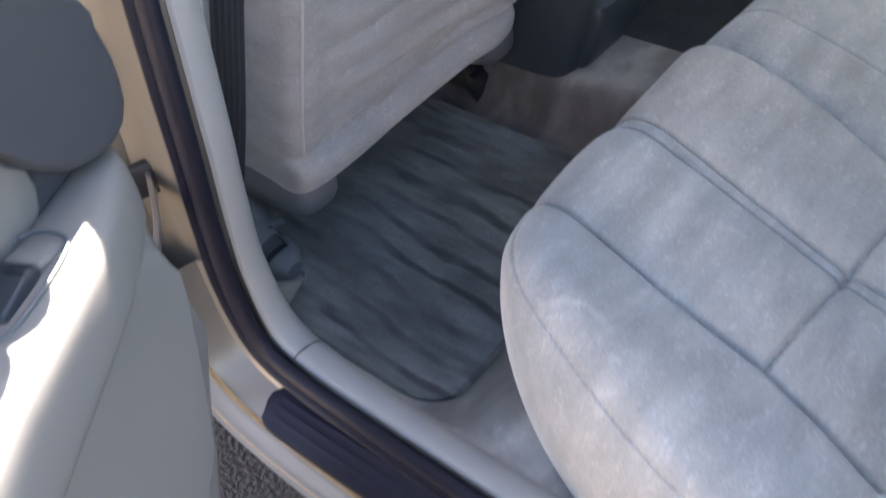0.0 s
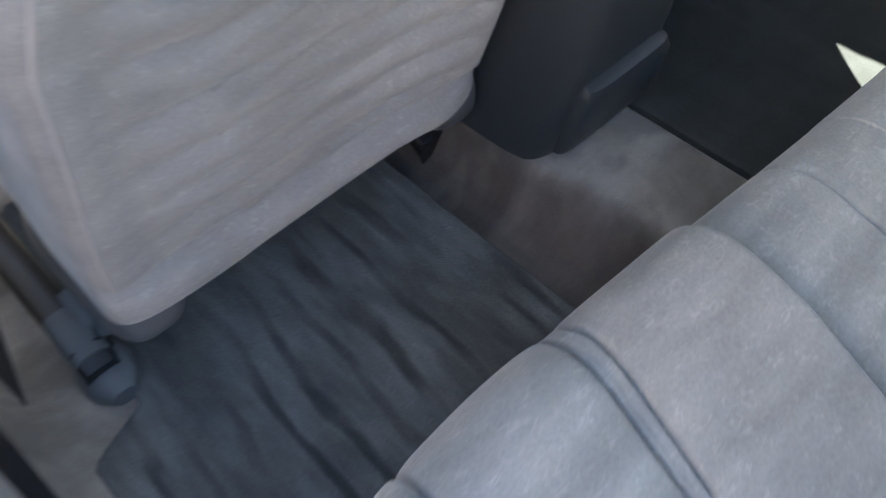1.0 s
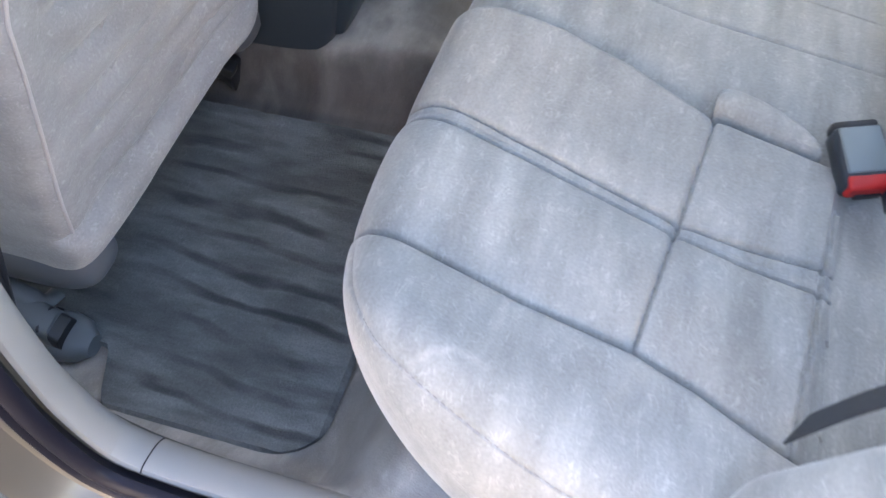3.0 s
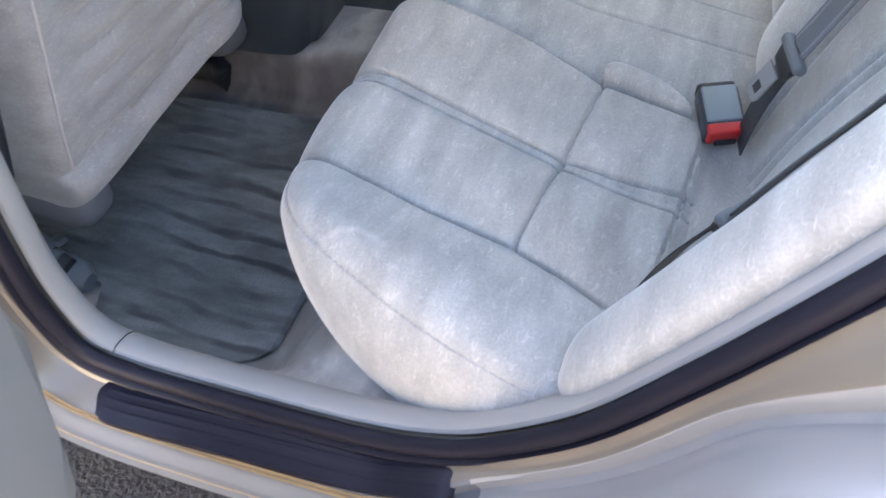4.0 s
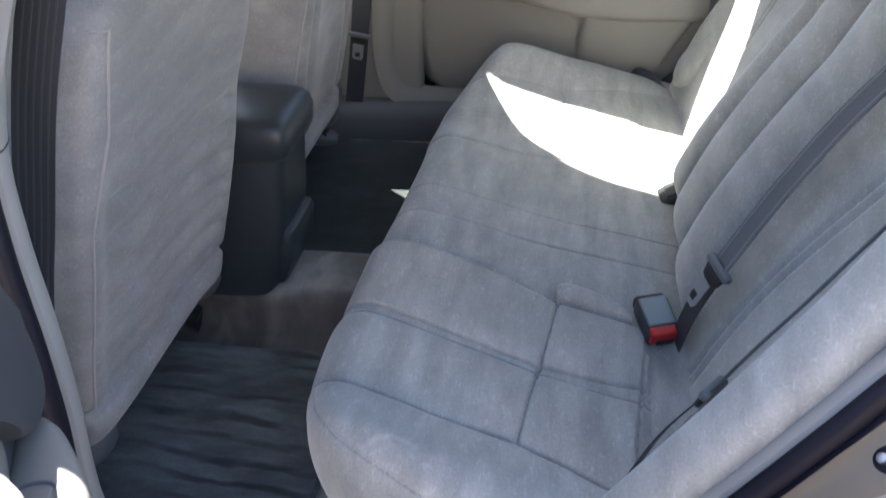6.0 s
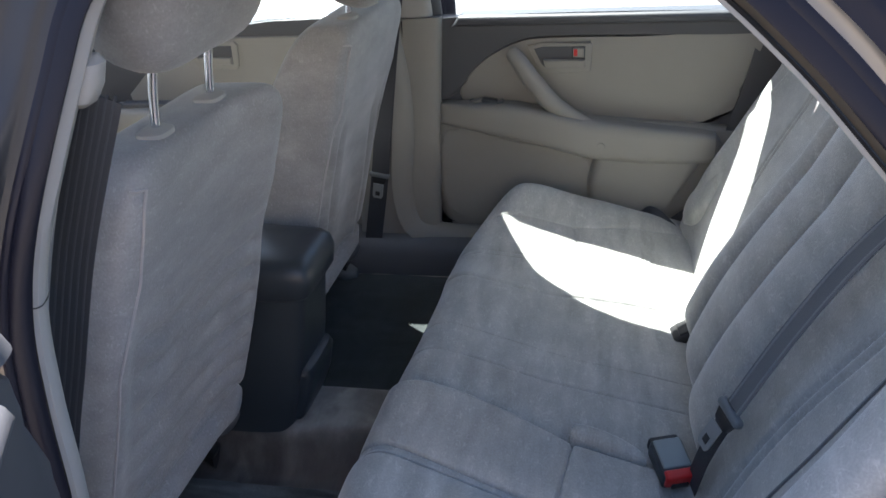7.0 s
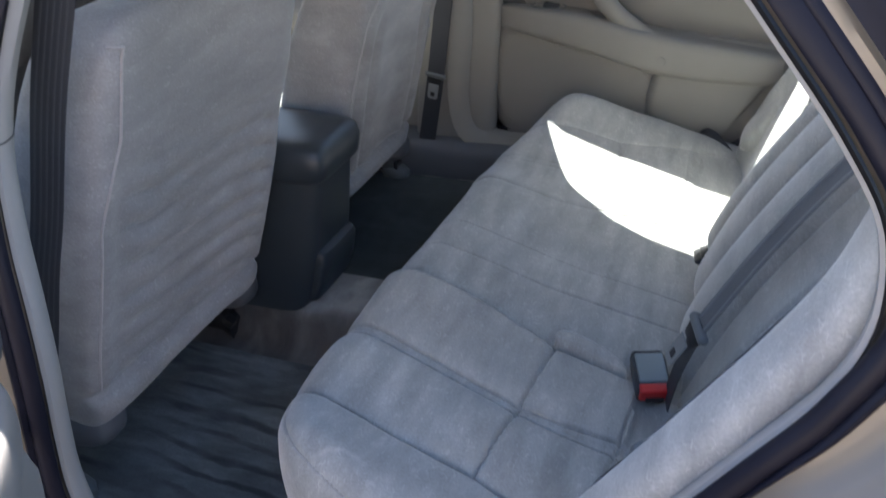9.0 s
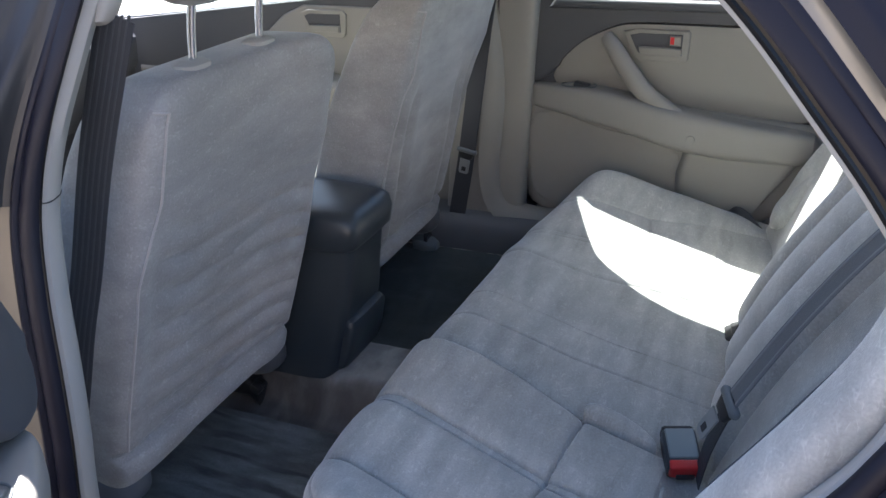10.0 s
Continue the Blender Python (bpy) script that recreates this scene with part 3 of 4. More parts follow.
def cushion_z(x, y):
    m = mirror(y)
    z = 0.578 - 0.205 * x
    fore = ease(0.52, 0.24, x)
    z += 0.052 * math.exp(-((m - 0.25) / 0.085) ** 2) * fore + 0.018 * math.exp(-((m - 0.2) / 0.07) ** 2)
    z += 0.022 * ease(0.56, 0.70, m) * fore + 0.006 * ease(0.62, 0.72, m)
    # seams
    s1 = lut(x, [(0.20, 0.369), (0.235, 0.362), (0.285, 0.350), (0.36, 0.337), (0.467, 0.330), (0.531, 0.312), (0.61, 0.280), (0.75, 0.23)])
    s2 = lut(x, [(0.21, 0.540), (0.25, 0.535), (0.31, 0.522), (0.39, 0.504), (0.48, 0.484), (0.556, 0.476), (0.63, 0.475)])
    gap = lut(x, [(0.21, 0.0115), (0.40, 0.0085), (0.48, 0.0078), (0.63, 0.0155)])
    s3 = lut(x, [(0.21, 0.688), (0.32, 0.687), (0.40, 0.677), (0.46, 0.659), (0.50, 0.645), (0.56, 0.636), (0.63, 0.628), (0.8, 0.625)])
    main = x < 0.645
    z += seam(m - s1, 0.0085, 0.0026) + seam(m - s1, 0.004, 0.010) + 0.006 * ease(0.0, -0.010, m - s1) * math.exp(-max(s1 - m, 0) / 0.05)
    if main:
        for g in (-gap, gap):
            z += seam(m - s2 - g, 0.0084, 0.0024)
        z += seam(m - s2, 0.005, 0.022)
        z += 0.010 * math.sin(math.pi * min(max((m - s1) / (s2 - s1), 0), 1)) ** 0.8 + 0.010 * math.sin(math.pi * min(max((m - s2) / (s3 - s2), 0), 1)) ** 0.8
    z += seam(m - s3, 0.009, 0.0026) + 0.010 * ease(0.002, -0.012, m - s3) * math.exp(-max(s3 - m, 0) / 0.035) - 0.010 * math.exp(-max(m - s3, 0) / 0.045) * ease(-0.004, 0.004, m - s3)
    if s1 < m < s3:
        cross = 0.467 + 0.117 * (m - 0.331)
        z += seam(x - cross, 0.0095, 0.0022) + seam(x - cross, 0.003, 0.009)
        back = 0.627 + 0.08 * (m - 0.393)
        z += seam(x - back, 0.009, 0.0024) - 0.010 * ease(0.0, 0.016, x - back)
    z += seam(y - 0.795, 0.0035, 0.0024)
    if y > YC:  # the far half is flattened to fit the camera's view, with a fuller outer bolster
        z = 0.2 * z + 0.8 * (0.578 - 0.205 * x + 0.052 * math.exp(-((m - 0.25) / 0.085) ** 2) * fore + 0.018 * math.exp(-((m - 0.2) / 0.07) ** 2) + 0.022 * ease(0.56, 0.70, m) * fore + 0.008)
        z += 0.034 * math.exp(-((m - 0.245) / 0.085) ** 2) * ease(0.24, 0.34, x) * ease(0.78, 0.50, x)
    return z + 0.0012 * noise.noise((x * 16, y * 16, 3)) + 0.002 * noise.noise((x * 6, y * 6, 7))


def piped(y):
    """How far behind the front edge the cover's lower seam runs."""
    return 0.014 + 0.028 * ease(0.25, 0.165, y)


def cushion_at(u, v):
    y0, y1 = 0.141, 2 * YC - 0.141
    # points crowd towards both ends
    w = 0.5 - 0.5 * math.cos(math.pi * u)
    y = y0 + (y1 - y0) * (0.35 * w + 0.65 * u)
    xf = front_x(y)
    slope = (front_x(y + 0.002) - front_x(y - 0.002)) / 0.004
    k = math.sqrt(1 + min(slope * slope, 25))
    R = 0.075
    if v < 0.25:
        s = v / 0.25
        zt = cushion_z(xf + 0.01, y) - R
        z = 0.30 + (zt - 0.30) * s
        inset = 0.05 * (1 - s) ** 1.5 + 0.012 * math.sin(math.pi * s) * -1
        nx, ny = 1 / k, (-slope / k)
        if y > YC:
            ny = -slope / k
        return Vector((xf + inset * nx, y + inset * max(min(ny, 0.9), -0.9), z))
    s = (v - 0.25) / 0.75
    x = xf + (0.80 - xf) * (0.55 * s + 0.45 * s * s)
    d = (x - xf) / k
    z = cushion_z(x, y)
    if d < R:
        z -= R * (1 - math.sqrt(max(1 - (1 - d / R) ** 2, 0)))
        if mirror(y) < 0.36:
            z -= 0.0026 * math.exp(-((d - piped(mirror(y))) / 0.0025) ** 2) * ease(0.37, 0.33, mirror(y))
    return Vector((x, y, z))


part("cushion", sheet(1000, 380, cushion_at), VELOUR, bench)


def stitches():
    """Short dark thread marks along the seam below the cushion's near front corner."""
    bm = bmesh.new()
    n = 150
    path = []
    for k in range(n + 1):
        y = 0.1445 + 0.21 * (k / n) ** 1.6
        xf = front_x(y)
        slope = (front_x(y + 0.002) - front_x(y - 0.002)) / 0.004
        d = piped(y)
        x = xf + d * math.sqrt(1 + min(slope * slope, 25))
        path.append(Vector((x, y, cushion_z(x, y) - 0.075 * (1 - math.sqrt(1 - (1 - d / 0.075) ** 2)) - 0.002)))
    for k in range(0, n, 2):
        p, q = path[k], path[k + 1]
        side = Vector((0, 0, 0.0006))
        out = (q - p).cross(side).normalized() * 0.0007
        if out.x > 0:
            out = -out
        vs = [bm.verts.new(c) for c in (p - side, q - side, q + side, p + side, p + out, q + out)]
        for f in ((0, 1, 5, 4), (4, 5, 2, 3), (0, 4, 3), (1, 2, 5)):
            bm.faces.new([vs[i] for i in f])
    return bm


part("stitching", stitches(), SEATBACK, bench, "grey seam stitching")


def flap_at(u, v):
    """The cloth tab that covers the buckle's slot."""
    t = math.pi * u
    x = 0.560 - 0.060 * math.cos(t)
    reach = 0.125 * u ** 0.5 * (1 - u) ** 0.9 + 0.004
    y = lut(x, [(0.50, 0.643), (0.56, 0.634), (0.63, 0.626)]) + reach * v
    return Vector((x, y, cushion_z(x, y) + (0.022 * ease(0.0, 0.22, v) + 0.007 * math.sin(math.pi * v)) * (1 - v ** 8) - 0.004))


part("buckle_flap", sheet(40, 14, flap_at), VELOUR, bench)

EDGES = [0.20, 0.635, 0.797, 0.965, 1.065, 1.57]  # seams between the rolls of the backrest


def back_at(u, v):
    y = 0.20 + (2 * YC - 0.40) * u
    m = mirror(y)
    z = 0.40 + 0.62 * v
    x = 0.70 + 0.46 * (z - 0.44) + 0.04 * (y - 0.45)
    w = min(max(y + (0.06 + 0.14 * ease(0.92, 1.02, y)) * (z - 0.60), 0.2), 1.57)
    for a, b in zip(EDGES, EDGES[1:]):
        if a <= w <= b:
            k = (w - a) / (b - a)
            r = math.sqrt(max(1 - (2 * k - 1) ** 2, 0))
            full = 0.046 if b - a < 0.2 else 0.0
            x -= full * (0.35 + 0.65 * r) * ease(0.42, 0.52, z)
            if b - a > 0.2:
                x += 0.012 * math.sin(math.pi * k) - 0.03 * math.exp(-((m - 0.21) / 0.05) ** 2)
            edge = min(w - a, b - w)
            x += 0.012 * math.exp(-(edge / 0.0055) ** 2)
    for g in (-0.011, 0.011):
        x += 0.007 * math.exp(-((m - 0.52 + 0.20 * (z - 0.55) - g) / 0.0045) ** 2)
    x += 0.05 * ease(0.97, 1.02, z) - 0.020 * math.sin(math.pi * min(max((z - 0.43) / 0.42, 0.0), 1.0))
    return Vector((x + 0.002 * noise.noise((y * 7, z * 7, 2)), y, z))


part("backrest", sheet(420, 80, back_at), VELOUR, bench)


def side_pad(flip):
    """The outer end of the backrest, a rounded pad along the doorway."""
    pts = [(0.556, 0.185, 0.478), (0.60, 0.187, 0.545), (0.65, 0.190, 0.622), (0.70, 0.194, 0.698), (0.75, 0.203, 0.772), (0.80, 0.217, 0.845), (0.842, 0.235, 0.915), (0.87, 0.25, 1.0)]
    path = spline(pts, 44)
    secs = []
    for i, p in enumerate(path):
        d = (path[min(i + 1, 43)] - path[max(i - 1, 0)]).normalized()
        side = Vector((0, 1, 0)).cross(d).normalized()
        if side.x > 0:
            side = -side
        t = i / 43
        r = max(math.sin(min(t / 0.10, 1) * math.pi / 2) ** 0.55, 0.12)
        secs.append((p - side * 0.010 + Vector((0, -0.006, 0)), Vector((0, 1, 0)) * 0.045 * r, side * (0.028 - 0.004 * t) * r, 2.6))
    bm = loft(secs, 40)
    if flip:
        for v in bm.verts:
            v.co.y = 2 * YC - v.co.y
            v.co.x += 0.168
            v.co.y = 1.540 + (v.co.y - 1.585) * 1.35
    return bm


part("side_pad", side_pad(False), VELOUR, bench)
part("side_pad", side_pad(True), VELOUR, bench)


# ---- front seats ----
def front_seat(yc, dx, label):
    s = thing("front_seat", (dx - 0.3, yc, 0.28), label, "car seat", "front seats")
    near = yc < YC

    def back_x(z):
        return -0.104 + 0.26 * (z - 0.508) + dx

    def width(z, side):
        """Half-width; the shoulders stand out on the side away from the camera's door."""
        if side < 0:
            w = lut(z, [(0.43, 0.245), (0.55, 0.25), (0.80, 0.242), (0.95, 0.226), (1.055, 0.21)])
        elif near:
            w = lut(z, [(0.43, 0.210), (0.49, 0.213), (0.60, 0.227), (0.70, 0.250), (0.826, 0.261), (0.88, 0.250), (0.93, 0.230), (1.0, 0.220), (1.055, 0.21)])
        else:
            w = lut(z, [(0.43, 0.205), (0.55, 0.22), (0.78, 0.225), (0.84, 0.242), (0.90, 0.286), (0.98, 0.29), (1.055, 0.265)])
        return w * (1 - 0.10 * ease(0.985, 1.06, z) ** 2)

    def depth(z):
        return lut(z, [(0.43, 0.09), (0.80, 0.09), (0.96, 0.075), (1.055, 0.06)])

    def relief(y, z, q):
        """Seams, panel and wrinkles of the rear face."""
        x = 0.0
        if near:
            x += (0.016 + 0.014 * ease(0.5, 0.9, z)) * ease(0.2, 0.9, q) * (1 - 0.8 * math.exp(-((z - 0.79) / 0.12) ** 2))
        if q > 0:
            x -= 0.005 * math.exp(-((q - 0.955) / 0.02) ** 2) * ease(1.03, 1.0, z)
        panel = ease(0.93, 0.74 if near else 0.86, abs(q)) * ease(0.47, 0.50, z) * ease(0.90, 0.78, z)
        x -= 0.010 * panel
        if near:
            diag = z * 132 + (y - yc) * (18 + 40 * (z - 0.55)) + 3.0 * noise.noise((y * 6, z * 5, yc))
        else:
            diag = (y - yc) * 95 + (z - 0.7) * 22 * (y - yc) + 3.0 * noise.noise((y * 5, z * 4, yc))
        x += (0.0105 * ease(-0.85, -0.5, q) if near else 0.011) * panel * (abs(math.sin(diag * 0.5)) ** 0.8 * 2 - 1) * (0.7 + 0.6 * noise.noise((y * 3, z * 3, 9)))
        x += 0.012 * (1 - ease(0.6, 0.95, q)) * math.exp(-((z - 0.455) / 0.024) ** 2) - 0.012 * math.exp(-((z - 0.488) / 0.007) ** 2)
        return x + 0.003 * noise.noise((y * 9, z * 9, 4 + yc))

    def backrest_at(u, v):
        # u round the section, v up
        t = 2 * math.pi * u
        ct, st = math.cos(t), math.sin(t)
        e = 8.0
        a = math.copysign(abs(ct) ** (2 / e), ct)
        b = math.copysign(abs(st) ** (2 / e), st)
        foot = 0.430 - (0.026 * ease(-0.2, -0.9, b) if near else 0.0)
        z = foot + (1.055 - foot) * v
        w, d, top = width(z, b), depth(z), 1.0
        if v > 0.90:
            k = (v - 0.90) / 0.10
            z = 0.430 + 0.625 * 0.90 + 0.068 * math.sin(k * math.pi / 2)
            w, d = width(z, b), depth(z)
            top = math.sqrt(max(1 - k ** 2.6, 0))
        if v < 0.04:
            top = 0.75 + 0.25 * math.sqrt(v / 0.04)
        x = back_x(z) - d + a * d * top
        y = yc + b * w * (0.62 + 0.38 * top)
        if a > 0.3:
            x += relief(y, z, (y - yc) / w) * min(top * 1.5, 1)
        return Vector((x, y, z))
    part("backrest", sheet(300, 180, backrest_at, closed_u=True, caps=False), SEATBACK, s)
    def seam_point(q, z):
        y = yc + q * width(z, -1)
        return (back_x(z) - depth(z) * (1 - (1 - abs(q) ** 8) ** 0.125) + relief(y, z, q) + 0.0012, y, z)

    SIDE = [(0.50, -0.945), (0.61, -0.94), (0.78, -0.93), (0.86, -0.875), (0.905, -0.83), (0.95, -0.845), (1.025, -0.885)]
    part("piping", tube([seam_point(lut(z, SIDE), z) for z in (0.50 + 0.525 * k / 30 for k in range(31))], 0.0019, 8, 110, up=(0, 1, 0.2)), PIPING, s)
    part("piping", tube([seam_point(-0.985 + 0.10 * k / 6, 1.028 - 0.004 * k / 6) for k in range(7)], 0.0017, 8, 24, up=(0, 0.3, 1)), PIPING, s)
    hx = back_x(1.16) - 0.075
    secs = []
    for k in range(15):
        t = -1 + 2 * k / 14
        r = math.sqrt(max(1 - abs(t) ** 4.5, 0.003))
        secs.append(((hx + 0.05, yc - 0.028 + t * 0.170, (1.240 if near else 1.178) - 0.010 * t * t), (0.062 * r, 0, -0.02 * r), (0.03 * r, 0, 0.090 * r), 2.8))
    hr = part("headrest", loft(secs, 40), SEATBACK, s)
    for k in (-1, 1):
        y = yc - 0.009 + k * 0.079
        part("post", tube([(back_x(1.06) - 0.043, y, 1.045), (back_x(1.1) - 0.046, y, 1.11), (back_x(1.18) - 0.052, y, 1.18)], 0.0058, 12, 14), CHROME, hr, "polished steel headrest post")
        part("post_collar", loft([((back_x(1.06) - 0.043, y, 1.050), (0.02, 0, 0), (0, 0.027, 0), 3), ((back_x(1.06) - 0.043, y, 1.064), (0.019, 0, 0), (0, 0.026, 0), 3),
                                  ((back_x(1.06) - 0.043, y, 1.069), (0.012, 0, 0), (0, 0.017, 0), 3)], 24), TRIM, s, "grey plastic collar")
    part("cushion", loft([((dx - 0.66, yc, 0.47), (0, 0.21, 0), (0, 0, 0.055), 4), ((dx - 0.60, yc, 0.48), (0, 0.235, 0), (0, 0, 0.075), 4),
                          ((dx - 0.35, yc, 0.465), (0, 0.24, 0), (0, 0, 0.075), 4), ((dx - 0.19, yc, 0.455), (0, 0.235, 0), (0, 0, 0.065), 4)], 36), VELOUR, s)
    # rounded plastic covers under the backrest's two lower corners
    for k in (-1, 1):
        secs = []
        for m in range(19):
            t = m / 18
            r = math.sqrt(max(1 - abs(2 * t - 1) ** 3.5, 0.02))
            secs.append(((dx - 0.245, yc + k * (0.160 + 0.092 * t), 0.408), (0.112 * (0.4 + 0.6 * r), 0, 0), (0, 0, 0.046 * r), 3.0))
        part("base_cover", loft(secs, 30), BASEPL, s, "rounded grey plastic cover under the seat back")
    part("seat_pan", loft([((dx - 0.62, yc, 0.40), (0, 0.20, 0), (0, 0, 0.02), 4), ((dx - 0.24, yc, 0.40), (0, 0.20, 0), (0, 0, 0.02), 4)], 20), BLACK, s, "black seat pan")
    for k in (-1, 1):
        out = -1 if near else 1
        y = yc + (0.272 if k == out else 0.205) * k
        rail = part("rail", loft([((x, y, 0.325 - 0.02 * (x > dx - 0.2)), (0, 0.02, 0), (0, 0, 0.022), 5) for x in (dx - 0.62, dx - 0.3, dx - 0.21, dx - 0.19)], 16), BLACK, s, "black steel seat rail")
        end = part("rail_cover", loft([((dx - 0.26, y, 0.332), (0, 0.020, 0), (0, 0, 0.026), 4), ((dx - 0.22, y, 0.328), (0, 0.022, 0), (0, 0, 0.024), 4),
                                       ((dx - 0.20, y, 0.322), (0, 0.021, 0), (0, 0, 0.020), 3)], 24), GREYPL if k == out else BLACK, rail)
        if k == out:
            part("rail_foot", loft([((dx - 0.235, y + 0.004, 0.300), (0, 0.024, 0), (0, 0, 0.022), 3), ((dx - 0.205, y + 0.004, 0.298), (0, 0.033, 0), (0, 0, 0.022), 2.6),
                                    ((dx - 0.182, y + 0.004, 0.295), (0, 0.029, 0), (0, 0, 0.019), 2.4), ((dx - 0.166, y + 0.004, 0.291), (0, 0.014, 0), (0, 0, 0.012), 2.2)], 28), GREYPL, s, "rounded grey plastic foot cover")
            part("rail_slot", box((0.012, 0.034, 0.014), (dx - 0.212, y + 0.010, 0.322), 0.003, 2, (0, 30, 10)), BLACK, s, "black slot in the rail end")
            part("rail_bracket", tube([(dx - 0.27, y + 0.022, 0.365), (dx - 0.238, y + 0.020, 0.352), (dx - 0.226, y + 0.026, 0.338), (dx - 0.222, y + 0.042, 0.334)], 0.012, 12, 24, 0.5), GREYPL, s, "bent grey steel bracket")
        else:
            part("rail_hook", box((0.024, 0.024, 0.020), (dx - 0.195, y - 0.01, 0.325), 0.005, 2, (0, 25, 0)), BLACK, s)
    return s


front_seat(0.542, 0.0, "grey velour front seat with wrinkled back cover and raised headrest")
front_seat(1.282, 0.03, "grey velour front seat beside the far door")

# ---- centre console ----
console = thing("centre_console", (-0.2, YC, 0.35), "dark blue-grey plastic console box with padded armrest lid", "console")


def console_section(z, x1, half, e):
    x0 = -0.62
    return (((x0 + x1) / 2, YC, z), ((x1 - x0) / 2, 0, 0), (0, half, 0), e)


part("box", loft([console_section(0.345, -0.045, 0.108, 9), console_section(0.37, -0.035, 0.103, 9), console_section(0.50, -0.008, 0.093, 9), console_section(0.628, 0.008, 0.089, 9)], 64), CONSOLE, console)
part("lid", loft([console_section(0.63, 0.016, 0.094, 10), console_section(0.638, 0.023, 0.099, 10), console_section(0.672, 0.028, 0.101, 10), console_section(0.692, 0.024, 0.098, 9),
                  console_section(0.702, 0.015, 0.091, 8), console_section(0.707, 0.002, 0.080, 7), console_section(0.709, -0.03, 0.055, 5)], 72), CONSOLE, console, "padded armrest lid")
part("ashtray", loft([((-0.045, YC, 0.362), (0.020, 0, 0), (0, 0.080, 0), 5), ((-0.030, YC, 0.40), (0.022, 0, 0), (0, 0.078, 0), 5), ((-0.018, YC, 0.455), (0.022, 0, 0), (0, 0.074, 0), 5), ((-0.018, YC, 0.468), (0.018, 0, 0), (0, 0.071, 0), 4), ((-0.022, YC, 0.474), (0.010, 0, 0), (0, 0.064, 0), 4)], 40), CONSOLE, console, "rear ashtray flap")


# ---- doors ----
def rear_door(name, place, label, slope=0.412):
    door = thing(name, place(0.05, 0.0, 0.35), label, "car door", "rear doors")
    shell = [(0.075, 0.98), (0.06, 0.80), (0.052, 0.55), (0.065, 0.42), (0.11, 0.355), (0.22, 0.335), (0.50, 0.345), (0.63, 0.40), (0.79, 0.55), (0.885, 0.74), (0.92, 0.90), (0.925, 0.98)]
    inner = [(0.10, 0.968), (0.075, 0.80), (0.070, 0.55), (0.082, 0.43), (0.125, 0.372), (0.22, 0.352), (0.52, 0.352), (0.69, 0.39), (0.815, 0.49), (0.885, 0.70), (0.90, 0.90), (0.905, 0.968)]
    part("inner_panel", prism(inner, -0.004, 0.012, place, 0.008, 3), DARKPANEL, door)
    bolster = [(0.155, 0.968), (0.110, 0.92), (0.078, 0.865), (0.060, 0.825), (0.059, 0.79), (0.070, 0.762), (0.098, 0.754), (0.132, 0.763), (0.158, 0.782),
               (0.188, 0.825), (0.24, 0.872), (0.31, 0.906), (0.38, 0.918), (0.60, 0.918), (0.884, 0.918), (0.885, 0.968)]
    part("upper_panel", prism(bolster, 0.004, 0.038, place, 0.012, 5, 110), DARKPANEL, door, "dark grey vinyl upper door panel")
    part("window_ledge", prism([(0.165, 0.972), (0.145, 0.945), (0.885, 0.945), (0.885, 0.972)], -0.03, 0.054, place, 0.014, 4), DARKPANEL, door)
    insert = [(0.160, 0.785), (0.19, 0.825), (0.24, 0.868), (0.31, 0.902), (0.38, 0.912), (0.60, 0.912), (0.882, 0.912), (0.855, 0.80), (0.825, 0.70), (0.6, 0.68), (0.3, 0.69), (0.165, 0.745)]
    part("cloth_insert", prism(insert, 0.006, 0.036, lambda a, b, z: place(a, b - 0.024 * ease(0.92, 0.73, z) * (b > 0.01), z), 0.006, 4, 90), TAN, door, "tan cloth door insert")
    lower = [(0.092, 0.73), (0.080, 0.55), (0.09, 0.435), (0.13, 0.38), (0.22, 0.36), (0.52, 0.36), (0.68, 0.40), (0.80, 0.50), (0.87, 0.68), (0.5, 0.71), (0.2, 0.74)]
    part("lower_panel", prism(lower, 0.004, 0.040, place, 0.030, 6), TAN, door, "tan moulded lower door panel")
    pocket = [(0.12, 0.68), (0.105, 0.56), (0.115, 0.465), (0.16, 0.425), (0.44, 0.425), (0.475, 0.46), (0.50, 0.57), (0.46, 0.615), (0.30, 0.645)]
    part("map_pocket", prism(pocket, 0.036, 0.043, place, 0.010, 3, 60), TAN, door)
    block = [(0.512, 0.645), (0.487, 0.545), (0.492, 0.38), (0.622, 0.38), (0.690, 0.477), (0.806, 0.645)]
    part("lower_bolster", prism(block, 0.028, 0.066, place, 0.028, 6), TAN, door)
    secs = []
    for k in range(46):
        t = k / 45
        a = 0.082 + 0.742 * t ** 1.5
        top = lut(a, [(0.08, 0.744), (0.12, 0.752), (0.30, 0.752), (0.40, 0.735), (0.50, 0.714), (0.62, 0.698), (0.84, 0.672)])
        bot = lut(a, [(0.08, 0.700), (0.12, 0.690), (0.20, 0.680), (0.35, 0.650), (0.5, 0.612), (0.62, 0.600), (0.84, 0.600)])
        dep = lut(a, [(0.082, 0.004), (0.093, 0.020), (0.112, 0.034), (0.149, 0.048), (0.184, 0.058), (0.22, 0.063), (0.32, 0.072), (0.45, 0.086), (0.62, 0.078), (0.84, 0.066)])
        end = 1.0 if t < 0.5 else math.sqrt(max(1 - (2 * t - 1) ** 40, 0.01))
        secs.append(((a, 0.010 + dep / 2, (top + bot) / 2), (0, dep / 2 * end + 0.004, 0), (0, 0, (top - bot) / 2 * end), 4.2))
    bm = loft(secs, 36)
    for v in bm.verts:
        v.co = place(*v.co)
    arm = part("armrest", bm, TAN, door, "light grey moulded armrest")
